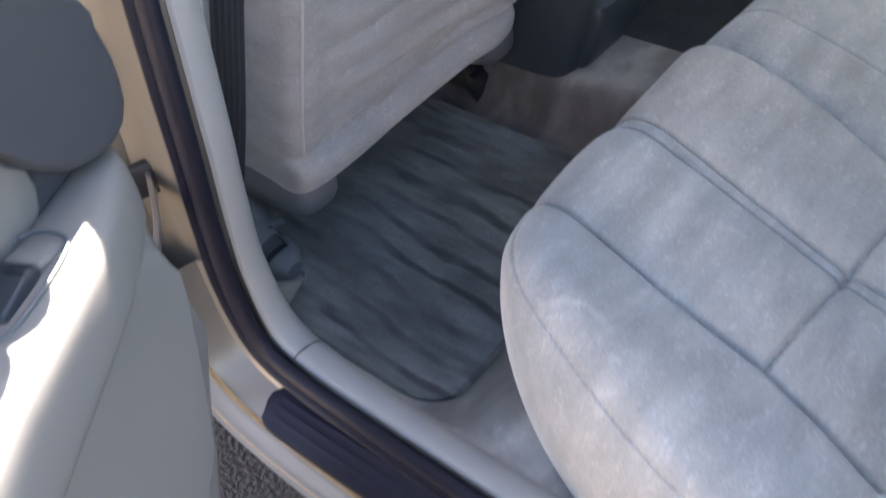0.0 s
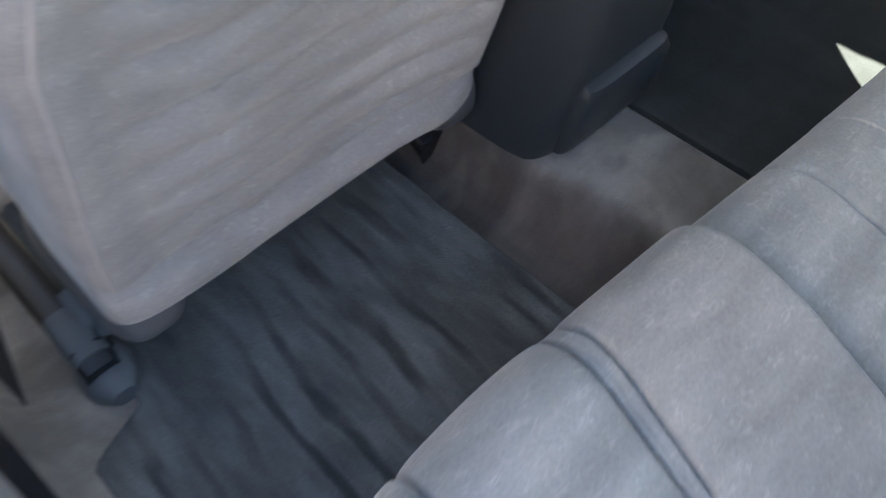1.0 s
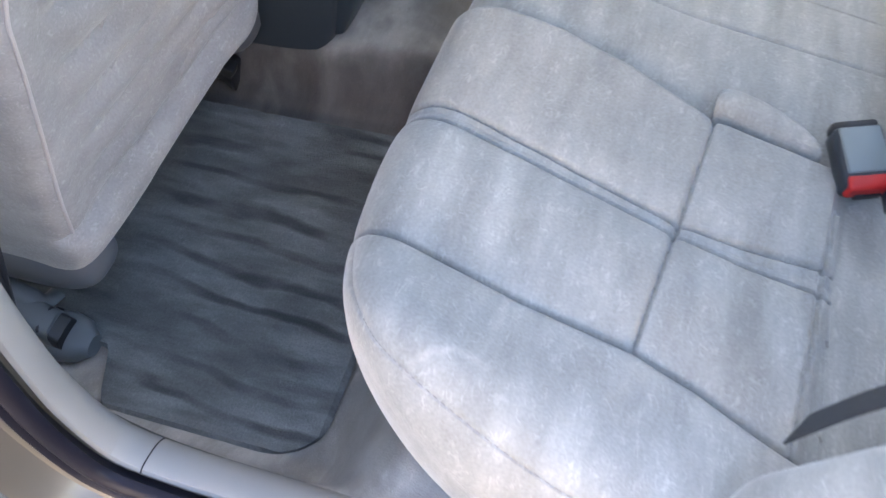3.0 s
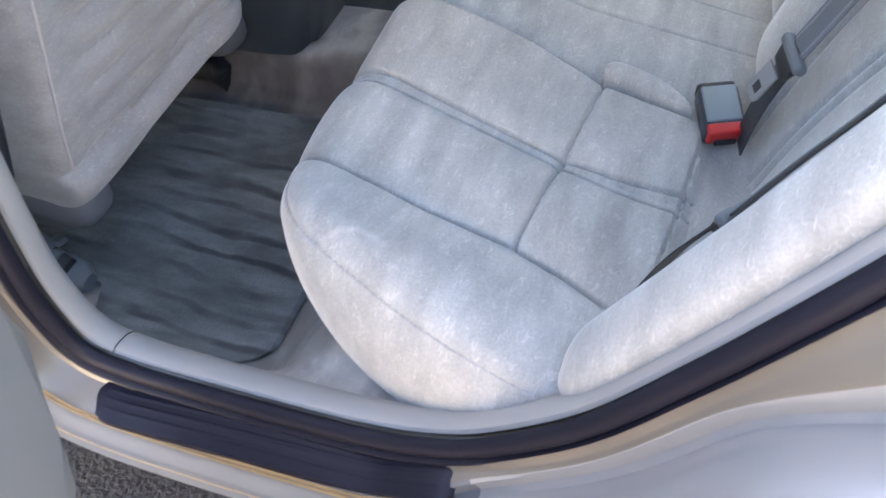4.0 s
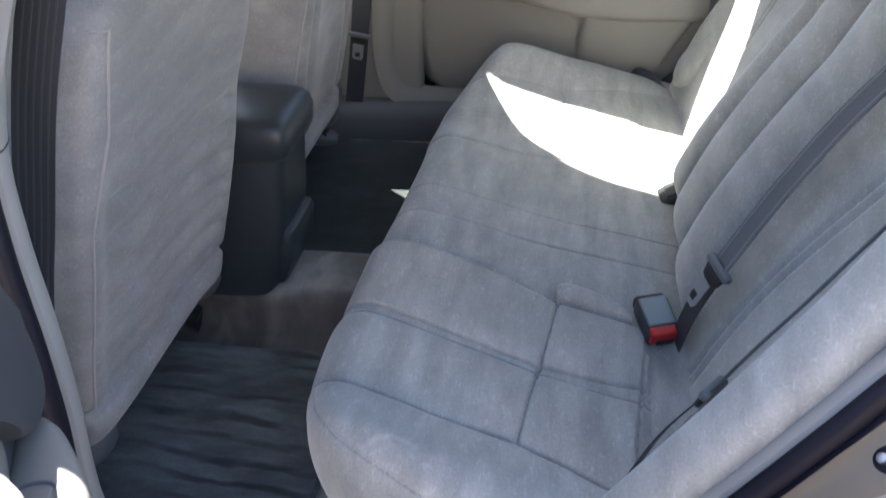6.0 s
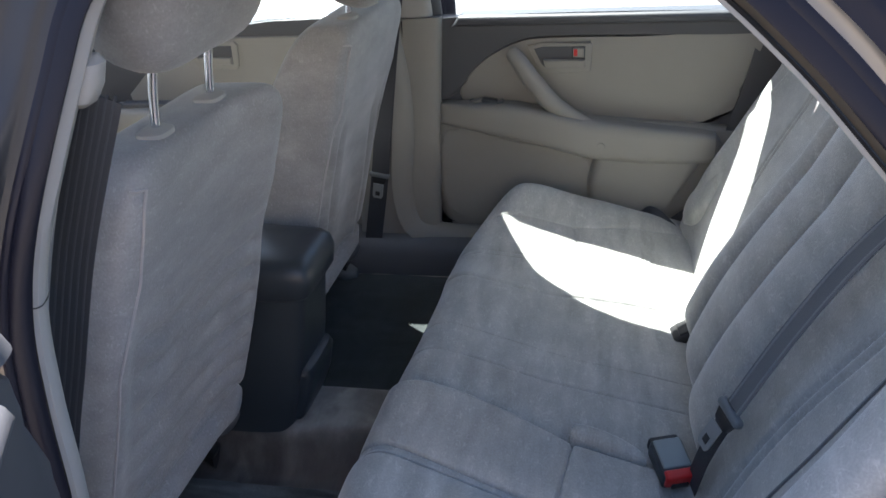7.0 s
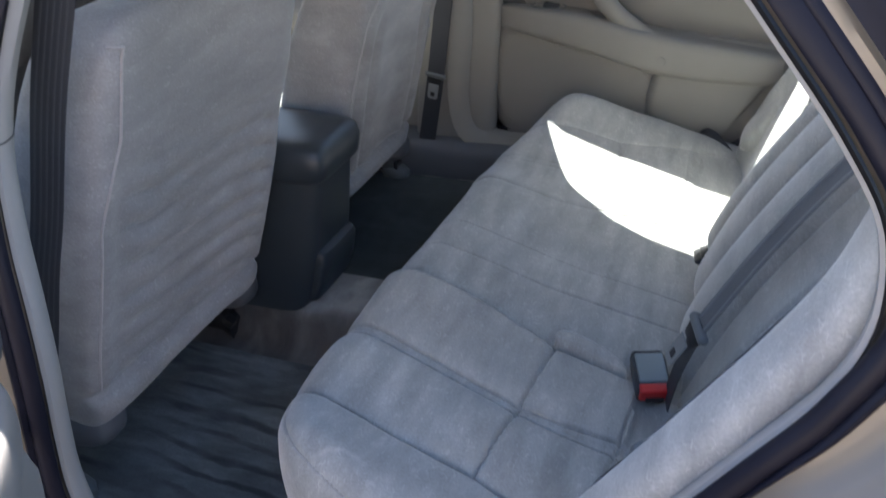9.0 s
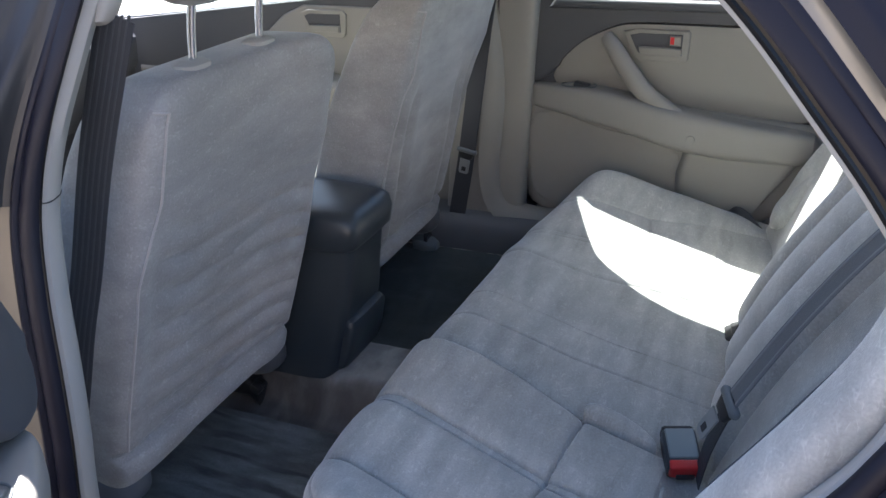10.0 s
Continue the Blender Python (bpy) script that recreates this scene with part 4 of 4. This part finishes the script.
    bm = tube([(0.296, 0.040, 0.878), (0.316, 0.058, 0.860), (0.356, 0.066, 0.805), (0.405, 0.067, 0.750), (0.48, 0.068, 0.706), (0.56, 0.060, 0.672)], 0.022, 16, 40, 0.8, (0, 1, 0),
              taper=lambda t: 0.55 + 0.55 * math.sin(math.pi * min(t * 1.1 + 0.1, 1)) ** 0.7)
    for v in bm.verts:
        v.co = place(*v.co)
    part("pull_handle", bm, TAN, door, "curved pull handle")
    bm = prism([(0.335, 0.896), (0.37, 0.902), (0.49, 0.902), (0.495, 0.895), (0.492, 0.832), (0.485, 0.825), (0.375, 0.826), (0.36, 0.84)], 0.022, 0.042, place, 0.004, 2)
    bezel = part("handle_bezel", bm, TAN, door, "beige inside handle surround")
    part("handle_cup", prism([(0.352, 0.887), (0.375, 0.892), (0.478, 0.892), (0.476, 0.842), (0.38, 0.840), (0.37, 0.85)], 0.0405, 0.0435, place, 0.001, 1), DARKPANEL, bezel)
    part("handle_lever", prism([(0.375, 0.862), (0.45, 0.860), (0.478, 0.862), (0.478, 0.842), (0.38, 0.840)], 0.042, 0.054, place, 0.004, 2), TAN, bezel)
    part("lock_button", prism([(0.448, 0.889), (0.475, 0.889), (0.475, 0.866), (0.448, 0.866)], 0.042, 0.051, place, 0.003, 2), TAN, bezel)
    part("lock_mark", prism([(0.450, 0.887), (0.459, 0.887), (0.459, 0.870), (0.450, 0.870)], 0.050, 0.0515, place, 0.0, 1), RED, bezel, "red lock mark")
    cap = loft([((0.522, 0.096, 0.652), (0.0105, 0, 0), (0, 0, 0.0105), 2), ((0.522, 0.0985, 0.652), (0.0095, 0, 0), (0, 0, 0.0095), 2)], 20)
    for v in cap.verts:
        v.co = place(*v.co)
    part("screw_cap", cap, TAN, arm)
    bars = [(0.100, 0.97), (0.100, 1.06), (0.102, 1.14), (0.114, 1.22), (0.165, 1.282), (0.25, 1.325), (0.36, 1.33), (0.48, 1.318), (0.60, 1.265), (0.72, 1.17), (0.84, 1.04), (0.875, 0.97)]
    bars = [(a, 0.03 + slope * (z - 0.97), z) for a, z in bars]
    bm = tube(bars, 0.024, 14, 80, 0.7, (0, 1, 0))
    for v in bm.verts:
        v.co = place(*v.co)
    part("window_frame", bm, DARKPANEL, door, "black window frame")
    bm = bmesh.new()
    bm.faces.new([bm.verts.new(place(a, b - 0.004, z)) for a, b, z in bars])
    part("window_glass", bm, GLASS, door, "clear side window glass", False)
    # window switch let into the armrest's top
    def on_arm(name, bm, mat, text=""):
        for v in bm.verts:
            v.co = place(*v.co)
        return part(name, bm, mat, arm, text)
    on_arm("switch_rim", tube([(0.190, 0.016, 0.7532), (0.182, 0.034, 0.7532), (0.192, 0.052, 0.7530), (0.23, 0.057, 0.7530), (0.264, 0.054, 0.7530), (0.272, 0.034, 0.7530), (0.262, 0.016, 0.7530), (0.23, 0.012, 0.7530)], 0.0016, 8, 60, closed=True), GREYPL)
    on_arm("finger_cup", box((0.024, 0.026, 0.006), (0.204, 0.036, 0.7545), 0.002, 2, (0, -14, 0)), TAN)
    on_arm("window_switch", box((0.040, 0.024, 0.012), (0.236, 0.037, 0.7545), 0.003, 3, (0, 9, 0)), CONSOLE, "charcoal window switch")
    for off in (0.221, 0.2255):
        on_arm("switch_ridge", box((0.0018, 0.015, 0.002), (off, 0.040, 0.7625), 0.0006, 1, (0, 9, 0)), BLACK)
    return door


def far_place(a, b, z):
    return Vector((a, 1.70 - b, z))


HINGE, SWING = Vector((-0.045, 0.115, 0)), radians(64)


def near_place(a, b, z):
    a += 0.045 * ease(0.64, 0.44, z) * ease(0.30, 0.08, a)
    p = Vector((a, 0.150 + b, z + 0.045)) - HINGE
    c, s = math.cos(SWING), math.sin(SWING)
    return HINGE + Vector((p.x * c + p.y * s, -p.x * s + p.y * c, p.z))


rear_door("door_far", far_place, "closed rear door with tan panel and armrest")
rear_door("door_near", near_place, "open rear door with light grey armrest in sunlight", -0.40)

# ---- far side, roof and ends that close the cabin ----
far_side = thing("wall_far", (0.3, 1.72, 0.3), "beige far body side with pillars", "car body", kind="structure")
# widened dark sill: the footwell's shade is put into its colour
part("sill", loft([((x, 1.655, 0.30), (0, 0.085, 0), (0, 0, 0.088), 4) for x in (-1.7, 0, 0.55, 1.3)], 24), BASEPL, far_side)


def mirrored(bm, shift):
    for v in bm.verts:
        v.co.x, v.co.y = v.co.x + shift, 2 * YC - v.co.y
    return bm


# darker plastic than the near trim, shade put into its colour
part("scuff_trim", mirrored(frame_sweep(SCUFF[:7], (I_BELT, near_index(0.50, 0.445))), 0.03), TAN, far_side)
part("seal", mirrored(frame_sweep([(-0.012, 0.108), (-0.014, 0.098), (-0.006, 0.088), (0.004, 0.09), (0.006, 0.113)], (I_BELT, near_index(0.60, 0.53))), 0.03), RUBBER, far_side)
def leak_gusset(a, b, z):
    return Vector((a, 1.70 - b - 0.412 * (z - 0.97), z))


# added plate, out of view, that stops sun leaking past the window corner
part("leak_gusset", prism([(0.0, 1.10), (0.095, 1.12), (0.100, 1.18), (0.118, 1.235), (0.165, 1.288), (0.25, 1.332), (0.40, 1.338), (0.40, 1.42), (0.0, 1.42)], 0.015, 0.045, leak_gusset, 0.0), TRIM, far_side)
# added black plate that blocks the bright gap at the door's front edge
part("gap_filler", box((0.20, 0.010, 0.80), (0.05, 1.712, 0.64), 0.003, 1), RUBBER, far_side)
part("quarter_trim", prism([(0.50, 0.30), (0.62, 0.365), (0.692, 0.467), (0.832, 0.675), (0.862, 0.80), (0.884, 0.92), (0.89, 1.02), (1.30, 1.02), (1.30, 0.30)], -0.040, 0.032, far_place, 0.006), DARKPANEL, far_side, "dark trim behind the door")


def far_pillar(name, lo, mid, hi, w0, w1, mat):
    part(name, loft([(lo, (w0, 0, 0), (0, 0.03, 0), 5), (mid, (w0 * 0.95, 0, 0), (0, 0.03, 0), 5), (hi, (w1, 0, 0), (0, 0.03, 0), 5)], 28), mat, far_side)


# lower pillar takes the same darker plastic for its shade
far_pillar("pillar_lower", (-0.03, 1.655, 0.30), (-0.01, 1.66, 0.62), (0.035, 1.645, 0.975), 0.115, 0.09, TAN)
far_pillar("pillar_upper", (0.015, 1.645, 0.978), (0.02, 1.60, 1.15), (0.04, 1.52, 1.33), 0.088, 0.08, TRIM)
far_pillar("rear_pillar", (0.98, 1.66, 0.90), (0.86, 1.60, 1.12), (0.66, 1.53, 1.31), 0.07, 0.06, TRIM)
part("quarter_panel", box((0.5, 0.06, 0.9), (1.15, 1.70, 0.55), 0.02), PAINT, far_side)
part("roof_rail", tube([(-0.75, 1.53, 1.24), (-0.3, 1.50, 1.335), (0.1, 1.49, 1.36), (0.5, 1.50, 1.345), (0.75, 1.52, 1.27), (1.0, 1.58, 1.09)], 0.052, 14, 40), TRIM, far_side)

def front_door(flip, label):
    """The far front door, or its mirror beside the near front seat."""
    d = thing("front_door", (-0.5, 0.07 if flip else 1.70, 0.35), label, "car door", "front doors")

    def piece(name, bm, mat, parent, text=""):
        if flip:
            for v in bm.verts:
                v.co.y = 1.80 - v.co.y
                v.co.x = min(v.co.x, -0.165)
                v.co.y = max(v.co.y, 0.03)
        return part(name, bm, mat, parent, text)
    piece("outer_panel", prism([(-1.75, 0.815), (-1.75, 0.35), (-0.06, 0.33), (-0.03, 0.98), (-0.35, 0.968), (-1.15, 0.875)], -0.135, -0.004, far_place, 0.012), PAINT, d)
    piece("inner_panel", prism([(-1.73, 0.81), (-1.73, 0.37), (-0.10, 0.35), (-0.07, 0.975), (-0.35, 0.963), (-1.15, 0.870)], -0.004, 0.012, far_place, 0.009, 3), DARKPANEL, d)
    piece("cloth_insert", prism([(-0.79, 0.77), (-0.72, 0.835), (-0.65, 0.895), (-0.58, 0.925), (-0.10, 0.925), (-0.11, 0.70), (-0.5, 0.70), (-0.78, 0.73)], 0.010, 0.02, far_place, 0.006, 3), TAN, d)
    frame_pts = [(-0.05, 1.70, 0.97), (-0.03, 1.66, 1.10), (0.0, 1.58, 1.25), (0.0, 1.555, 1.31), (-0.15, 1.55, 1.325), (-0.4, 1.56, 1.29), (-0.75, 1.60, 1.17), (-1.1, 1.66, 1.0)]
    piece("window_frame", tube(frame_pts, 0.022, 14, 70, 0.8, (0, 1, 0)), DARKPANEL, d, "black window frame")
    piece("lower_panel", prism([(-1.2, 0.72), (-1.2, 0.40), (-0.12, 0.38), (-0.11, 0.70)], 0.010, 0.024, far_place, 0.01, 3), TAN, d)
    arm = piece("armrest", loft([((a, 1.645, 0.715 - 0.03 * (a > -0.5)), (0, w, 0), (0, 0, 0.04), 3.0) for a, w in ((-0.86, 0.02), (-0.82, 0.045), (-0.6, 0.055), (-0.4, 0.055), (-0.14, 0.05))], 28), TAN, d)
    piece("switch_panel", box((0.17, 0.04, 0.012), (-0.70, 1.632, 0.757), 0.004, 2), DARKPANEL, arm, "dark window switch panel")
    b = piece("handle_bezel", prism([(-0.585, 0.905), (-0.56, 0.915), (-0.45, 0.915), (-0.44, 0.905), (-0.445, 0.848), (-0.455, 0.84), (-0.55, 0.842), (-0.57, 0.855)], 0.016, 0.028, far_place, 0.004, 2), TAN, d)
    piece("handle_cup", prism([(-0.572, 0.897), (-0.555, 0.904), (-0.458, 0.904), (-0.458, 0.855), (-0.55, 0.855)], 0.0265, 0.0295, far_place, 0.001, 1), DARKPANEL, b)
    piece("handle_lever", prism([(-0.552, 0.874), (-0.46, 0.874), (-0.46, 0.856), (-0.548, 0.856)], 0.028, 0.04, far_place, 0.004, 2), TAN, b)


front_door(False, "closed front door with dark upper panel and tan insert")
front_door(True, "closed front door beside the near front seat")


def pane(name, corners, label):
    bm = bmesh.new()
    bm.faces.new([bm.verts.new(c) for c in corners])
    ob = part(name, bm, GLASS, None, "", False)
    return tagged(ob, label, "window", kind="structure")


pane("window_1", [(-1.1, 1.70, 0.88), (-0.05, 1.70, 0.975), (0.03, 1.52, 1.33), (-0.5, 1.52, 1.28)], "clear closed far front side window glass")
pane("window_2", [(-1.1, 0.09, 0.975), (-0.10, 0.09, 0.975), (-0.06, 0.26, 1.33), (-0.5, 0.26, 1.28)], "clear closed near front side window glass")


pane("window_4", [(0.82, 0.30, 1.335), (0.82, 1.47, 1.335), (1.42, 1.60, 1.0), (1.42, 0.17, 1.0)], "tinted rear window over the parcel shelf")


def windscreen_at(u, v):
    return Vector((-1.46 + 0.48 * v, 0.24 + 1.29 * u - (u - 0.5) * 0.2 * (1 - v) * -1, 0.98 + 0.35 * v))


screen = part("window_3", sheet(8, 8, windscreen_at), GLASS)
tagged(screen, "clear raked windscreen over the dashboard", "window", kind="structure")


def roof_at(u, v):
    x = -0.98 + 1.78 * u
    y = 0.29 + 1.19 * v
    z = 1.375 - 0.03 * ((v - 0.5) * 2) ** 2 - 0.05 * ((u - 0.5) * 2) ** 4
    return Vector((x, y, z))


roof = part("ceiling", sheet(30, 30, roof_at), HEADLINER)
tagged(roof, "pale grey cloth headliner under the roof", "ceiling", kind="structure")
roof_skin = part("roof", sheet(30, 30, lambda u, v: roof_at(u, -0.005 + 1.01 * v) + Vector((0, 0, 0.045))), PAINT)
tagged(roof_skin, "beige painted car roof", "roof", kind="structure")
DASH = [(-1.90, 0.20), (-1.90, 0.975), (-1.46, 0.97), (-1.30, 0.935), (-1.20, 0.88), (-1.155, 0.82), (-1.165, 0.74), (-1.26, 0.62), (-1.39, 0.52), (-1.40, 0.20)]
front_wall = part("wall_front", prism(DASH, 1.70 - YC - 0.75, 1.70 - YC + 0.75, far_place, 0.02, 3), DARKPANEL)
tagged(front_wall, "dark grey dashboard across the front", "dashboard", kind="structure")
shelf = part("parcel_shelf", box((0.5, 1.4, 0.03), (1.18, YC, 0.985), 0.01), DARKPANEL)
tagged(shelf, "dark parcel shelf behind the rear seat", "shelf", kind="structure")
rear_wall = part("wall_rear", box((0.04, 1.5, 0.8), (1.25, YC, 0.6), 0.01), DARKPANEL)
tagged(rear_wall, "bulkhead behind the rear seat", "wall", kind="structure")

# ---- belts and buckles ----
def buckle(at, turn, mat, label, red=True):
    b = thing("buckle", at, label, "seat belt buckle", "buckles")
    m = pose(*at, *turn)
    bm = box((0.070, 0.052, 0.034), (0.0, 0, 0), 0.007, 3)
    bm.transform(m)
    part("housing", bm, BLACK if not red else CONSOLE, b)
    bm = box((0.052, 0.044, 0.006), (0.006, 0, 0.0165), 0.0025, 3)
    bm.transform(m)
    part("top_plate", bm, mat, b)
    if red:
        bm = box((0.017, 0.047, 0.026), (-0.0305, 0, 0.0055), 0.004, 3)
        bm.transform(m)
        part("release_button", bm, RED, b, "red release button")
        bm = box((0.010, 0.028, 0.011), (-0.0365, 0, -0.003), 0.002, 2)
        bm.transform(m)
        part("tongue_slot", bm, BLACK, b)
    bm = box((0.016, 0.050, 0.024), (0.036, 0, 0.000), 0.006, 2)
    bm.transform(m)
    part("boot", bm, BLACK, b)
    return b


buckle((0.657, 0.624, 0.472), (0, -18, 110), BUCKLETOP, "grey belt buckle with red release button on the cushion")
buckle((0.715, 1.06, 0.448), (0, -25, 10), BLACK, "black belt buckle standing at the seat back", False)


def tongue(parent, at, along, across):
    """A moulded loop round the webbing, with its slotted steel plate below."""
    d = Vector(along).normalized()
    a = Vector(across)
    a = (a - d * a.dot(d)).normalized()
    n = a.cross(d)
    m = Matrix(((a.x, n.x, d.x, at[0]), (a.y, n.y, d.y, at[1]), (a.z, n.z, d.z, at[2]), (0, 0, 0, 1)))
    bm = box((0.058, 0.014, 0.013), (0, 0, 0), 0.005, 3)
    bm.transform(m)
    part("tongue", bm, GREYPL, parent, "dark grey belt tongue")
    bm = box((0.034, 0.008, 0.020), (0, 0, -0.014), 0.003, 2, taper=1.3)
    bm.transform(m)
    part("tongue_body", bm, BLACK, parent)
    bm = prism([(-0.014, -0.024), (0.014, -0.024), (0.014, -0.060), (0.010, -0.066), (-0.010, -0.066), (-0.014, -0.060)], -0.0015, 0.0015, lambda x, y, z: Vector((x, y, z)), 0.0008, 1)
    bm.transform(Matrix.Translation(n * (-0.006 if n.y > 0 else 0.006)) @ m)
    plate = part("tongue_plate", bm, TONGUE, parent, "grey coated tongue plate")
    bm = box((0.014, 0.0042, 0.014), (0, 0, -0.052), 0.0015, 1)
    bm.transform(Matrix.Translation(n * (-0.006 if n.y > 0 else 0.006)) @ m)
    part("plate_slot", bm, BLACK, plate)


def seat_belt(name, pts, across, label, at=None, width=0.047, lower=0, ribs=()):
    b = thing(name, pts[0], label, "seat belt", "seat belts")
    if lower:  # below the tongue the webbing is black
        part("lower_webbing", strap(pts[:lower + 1], width, across), DARKBELT, b, "black lower webbing")
        pts, at = pts[lower:], None if at is None else 0
    part("webbing", strap(pts, width, across), BELT if lower else DARKBELT, b)
    for k in ribs:  # raised lengthwise ribs of the weave
        side = [Vector(p) + Vector(across[0]).normalized() * width * k for p in pts]
        part("woven_rib", strap(side, 0.0026, across, 0.0032), DARKRIB, b)
    for k in (-0.34, 0.34) if lower else ():
        side = [Vector(p) + Vector(across[0]).normalized() * width * k + Vector((-0.0002, -0.0004, 0)) for p in pts]
        part("woven_stripe", strap(side, 0.003, across, 0.0036), WEAVE, b)
    if at is not None:
        p, q = Vector(pts[at]), Vector(pts[at + 1])
        tongue(b, p.lerp(q, -0.06 if lower else 0.85), q - p, across[0])
    return b


WEAVE = material("belt_stripe", (0.20, 0.215, 0.225), 0.65, vary=0.15, fine=1500, bump=0.3, tone=0.08)
seat_belt("seat_belt", [(0.686, 0.592, 0.455), (0.700, 0.562, 0.55), (0.724, 0.522, 0.654), (0.784, 0.525, 0.775), (0.856, 0.528, 0.895), (0.945, 0.51, 1.02)],
          ((-0.28, 0.88, 0.18), (-0.22, 0.9, 0.14)), "dark webbing seat belt hanging over the rear seat back", 1, 0.035, 2)
seat_belt("seat_belt", [(0.612, 0.282, 0.500), (0.645, 0.279, 0.580), (0.694, 0.280, 0.653), (0.732, 0.280, 0.719), (0.765, 0.281, 0.771), (0.800, 0.283, 0.829), (0.839, 0.287, 0.891), (0.905, 0.30, 0.995)],
          ((0.30, 0.75, -0.45), (0.30, 0.75, -0.45)), "dark webbing seat belt along the seat back's outer pad", 1, 0.043, 2)
seat_belt("seat_belt", [(-0.115, 1.603, 0.27), (-0.085, 1.60, 0.42), (-0.05, 1.59, 0.60), (0.0, 1.575, 0.9), (0.05, 1.55, 1.15)],
          ((1, 0, 0), (1, 0, 0)), "dark webbing seat belt hanging on the far pillar", 1)
seat_belt("seat_belt", [(0.628, 1.618, 0.462), (0.645, 1.606, 0.480), (0.668, 1.588, 0.478), (0.690, 1.568, 0.464), (0.715, 1.548, 0.445)],
          ((0.25, 0.45, 0.85), (0.25, 0.45, 0.85)), "dark belt webbing tucked between far cushion and seat back", None, 0.024)
pillar_belt = seat_belt("seat_belt", [(-0.175, 0.195, 0.40), (-0.118, 0.228, 0.61), (-0.09, 0.25, 0.745), (-0.07, 0.265, 0.83), (-0.02, 0.272, 0.99), (0.055, 0.268, 1.16)],
                        ((1, 0.1, 0), (1, 0.1, 0)), "dark webbing seat belt hanging inside the near pillar", ribs=(-0.36, -0.18, 0.0, 0.18, 0.36))

part("anchor_cover", loft([((0.038, 0.262, 1.150), (0.005, 0, 0), (0, 0.007, 0), 2), ((0.041, 0.262, 1.156), (0.013, 0, 0), (0, 0.015, 0), 2.4), ((0.047, 0.265, 1.172), (0.015, 0, 0), (0, 0.017, 0), 2.6),
                           ((0.052, 0.27, 1.192), (0.014, 0, 0), (0, 0.015, 0), 2.4), ((0.054, 0.275, 1.200), (0.005, 0, 0), (0, 0.007, 0), 2)], 24), TRIM, pillar_belt, "light grey plastic anchor cover")

check = thing("door_check", (-0.085, 0.10, 0.63), "steel door check strap between pillar and open door", "door check")
part("check_bracket", box((0.012, 0.044, 0.040), (-0.083, 0.098, 0.635), 0.005, 2, (0, 0, -20)), BLACK, check, "dark bracket bolted on the pillar")
part("check_strap", strap([(-0.088, 0.105, 0.636), (-0.045, 0.080, 0.640), (-0.005, 0.056, 0.646), (0.03, 0.03, 0.650)], 0.020, ((0, 0, 1), (0.2, 0.2, 1)), 0.006, 24), STEEL, check, "bare steel strap")

# ---- outside ----
def ground_at(u, v):
    x = math.copysign(abs(2 * u - 1) ** 4, 2 * u - 1) * 600
    y = math.copysign(abs(2 * v - 1) ** 4, 2 * v - 1) * 600
    return Vector((x, y, 0))


def slab_at(u, v):
    return Vector((-40 + 90 * u, 4.6 + 40 * v, 0.004 + 0.01 * ease(0.0, 0.02, v)))


CONCRETE = material("concrete", (0.45, 0.44, 0.41), 0.9, vary=0.1, scale=4, fine=90, bump=0.3, tone=0.15)
slab = part("pavement", sheet(60, 60, slab_at), CONCRETE)
tagged(slab, "pale concrete apron beyond the car", "pavement", kind="structure")


def parked_car(x, y):
    c = thing("parked_car", (x, y, 0.0), "dark blue parked car on the pale concrete", "car")
    secs = []
    for k in range(21):
        t = -1 + 2 * k / 20
        top = 0.72 + 0.62 * ease(0.72, 0.35, abs(t + 0.08)) + 0.12 * ease(1.0, 0.7, abs(t))
        secs.append(((x + 2.2 * t, y, (top + 0.22) / 2), (0, 0.84 * (1 - 0.18 * ease(0.7, 1.0, abs(t))), 0), (0, 0, (top - 0.22) / 2), 3.6))
    part("body", loft(secs, 40), FARPAINT, c)
    for a in (-1.35, 1.35):
        for b in (-0.76, 0.76):
            w = part("tyre", loft([((x + a, y + b - 0.1, 0.31), (0.29, 0, 0), (0, 0, 0.29), 2), ((x + a, y + b - 0.08, 0.31), (0.31, 0, 0), (0, 0, 0.31), 2), ((x + a, y + b + 0.08, 0.31), (0.31, 0, 0), (0, 0, 0.31), 2), ((x + a, y + b + 0.1, 0.31), (0.29, 0, 0), (0, 0, 0.29), 2)], 36), TYRE, c)
            part("rim", loft([((x + a, y + b - 0.106, 0.31), (0.19, 0, 0), (0, 0, 0.19), 2), ((x + a, y + b + 0.106, 0.31), (0.19, 0, 0), (0, 0, 0.19), 2)], 30), STEEL, w)


# unseen wall, added to throw warm sunlight back at the doorway
STUCCO = material("stucco", (0.62, 0.53, 0.42), 0.9, vary=0.1, scale=2, fine=120, bump=0.3, tone=0.12)
bounce_wall = part("wall_bounce", box((19, 0.3, 3.7), (0.5, -7.5, 1.85), 0.03, 2), STUCCO)
tagged(bounce_wall, "unseen beige wall added behind the camera to bounce warm light", "wall", kind="structure")
parked_car(1.2, 9.2)
parked_car(-4.6, 9.8)
ground = part("ground", sheet(41, 41, ground_at), ASPHALT)
tagged(ground, "dark asphalt parking ground", "ground", kind="structure")
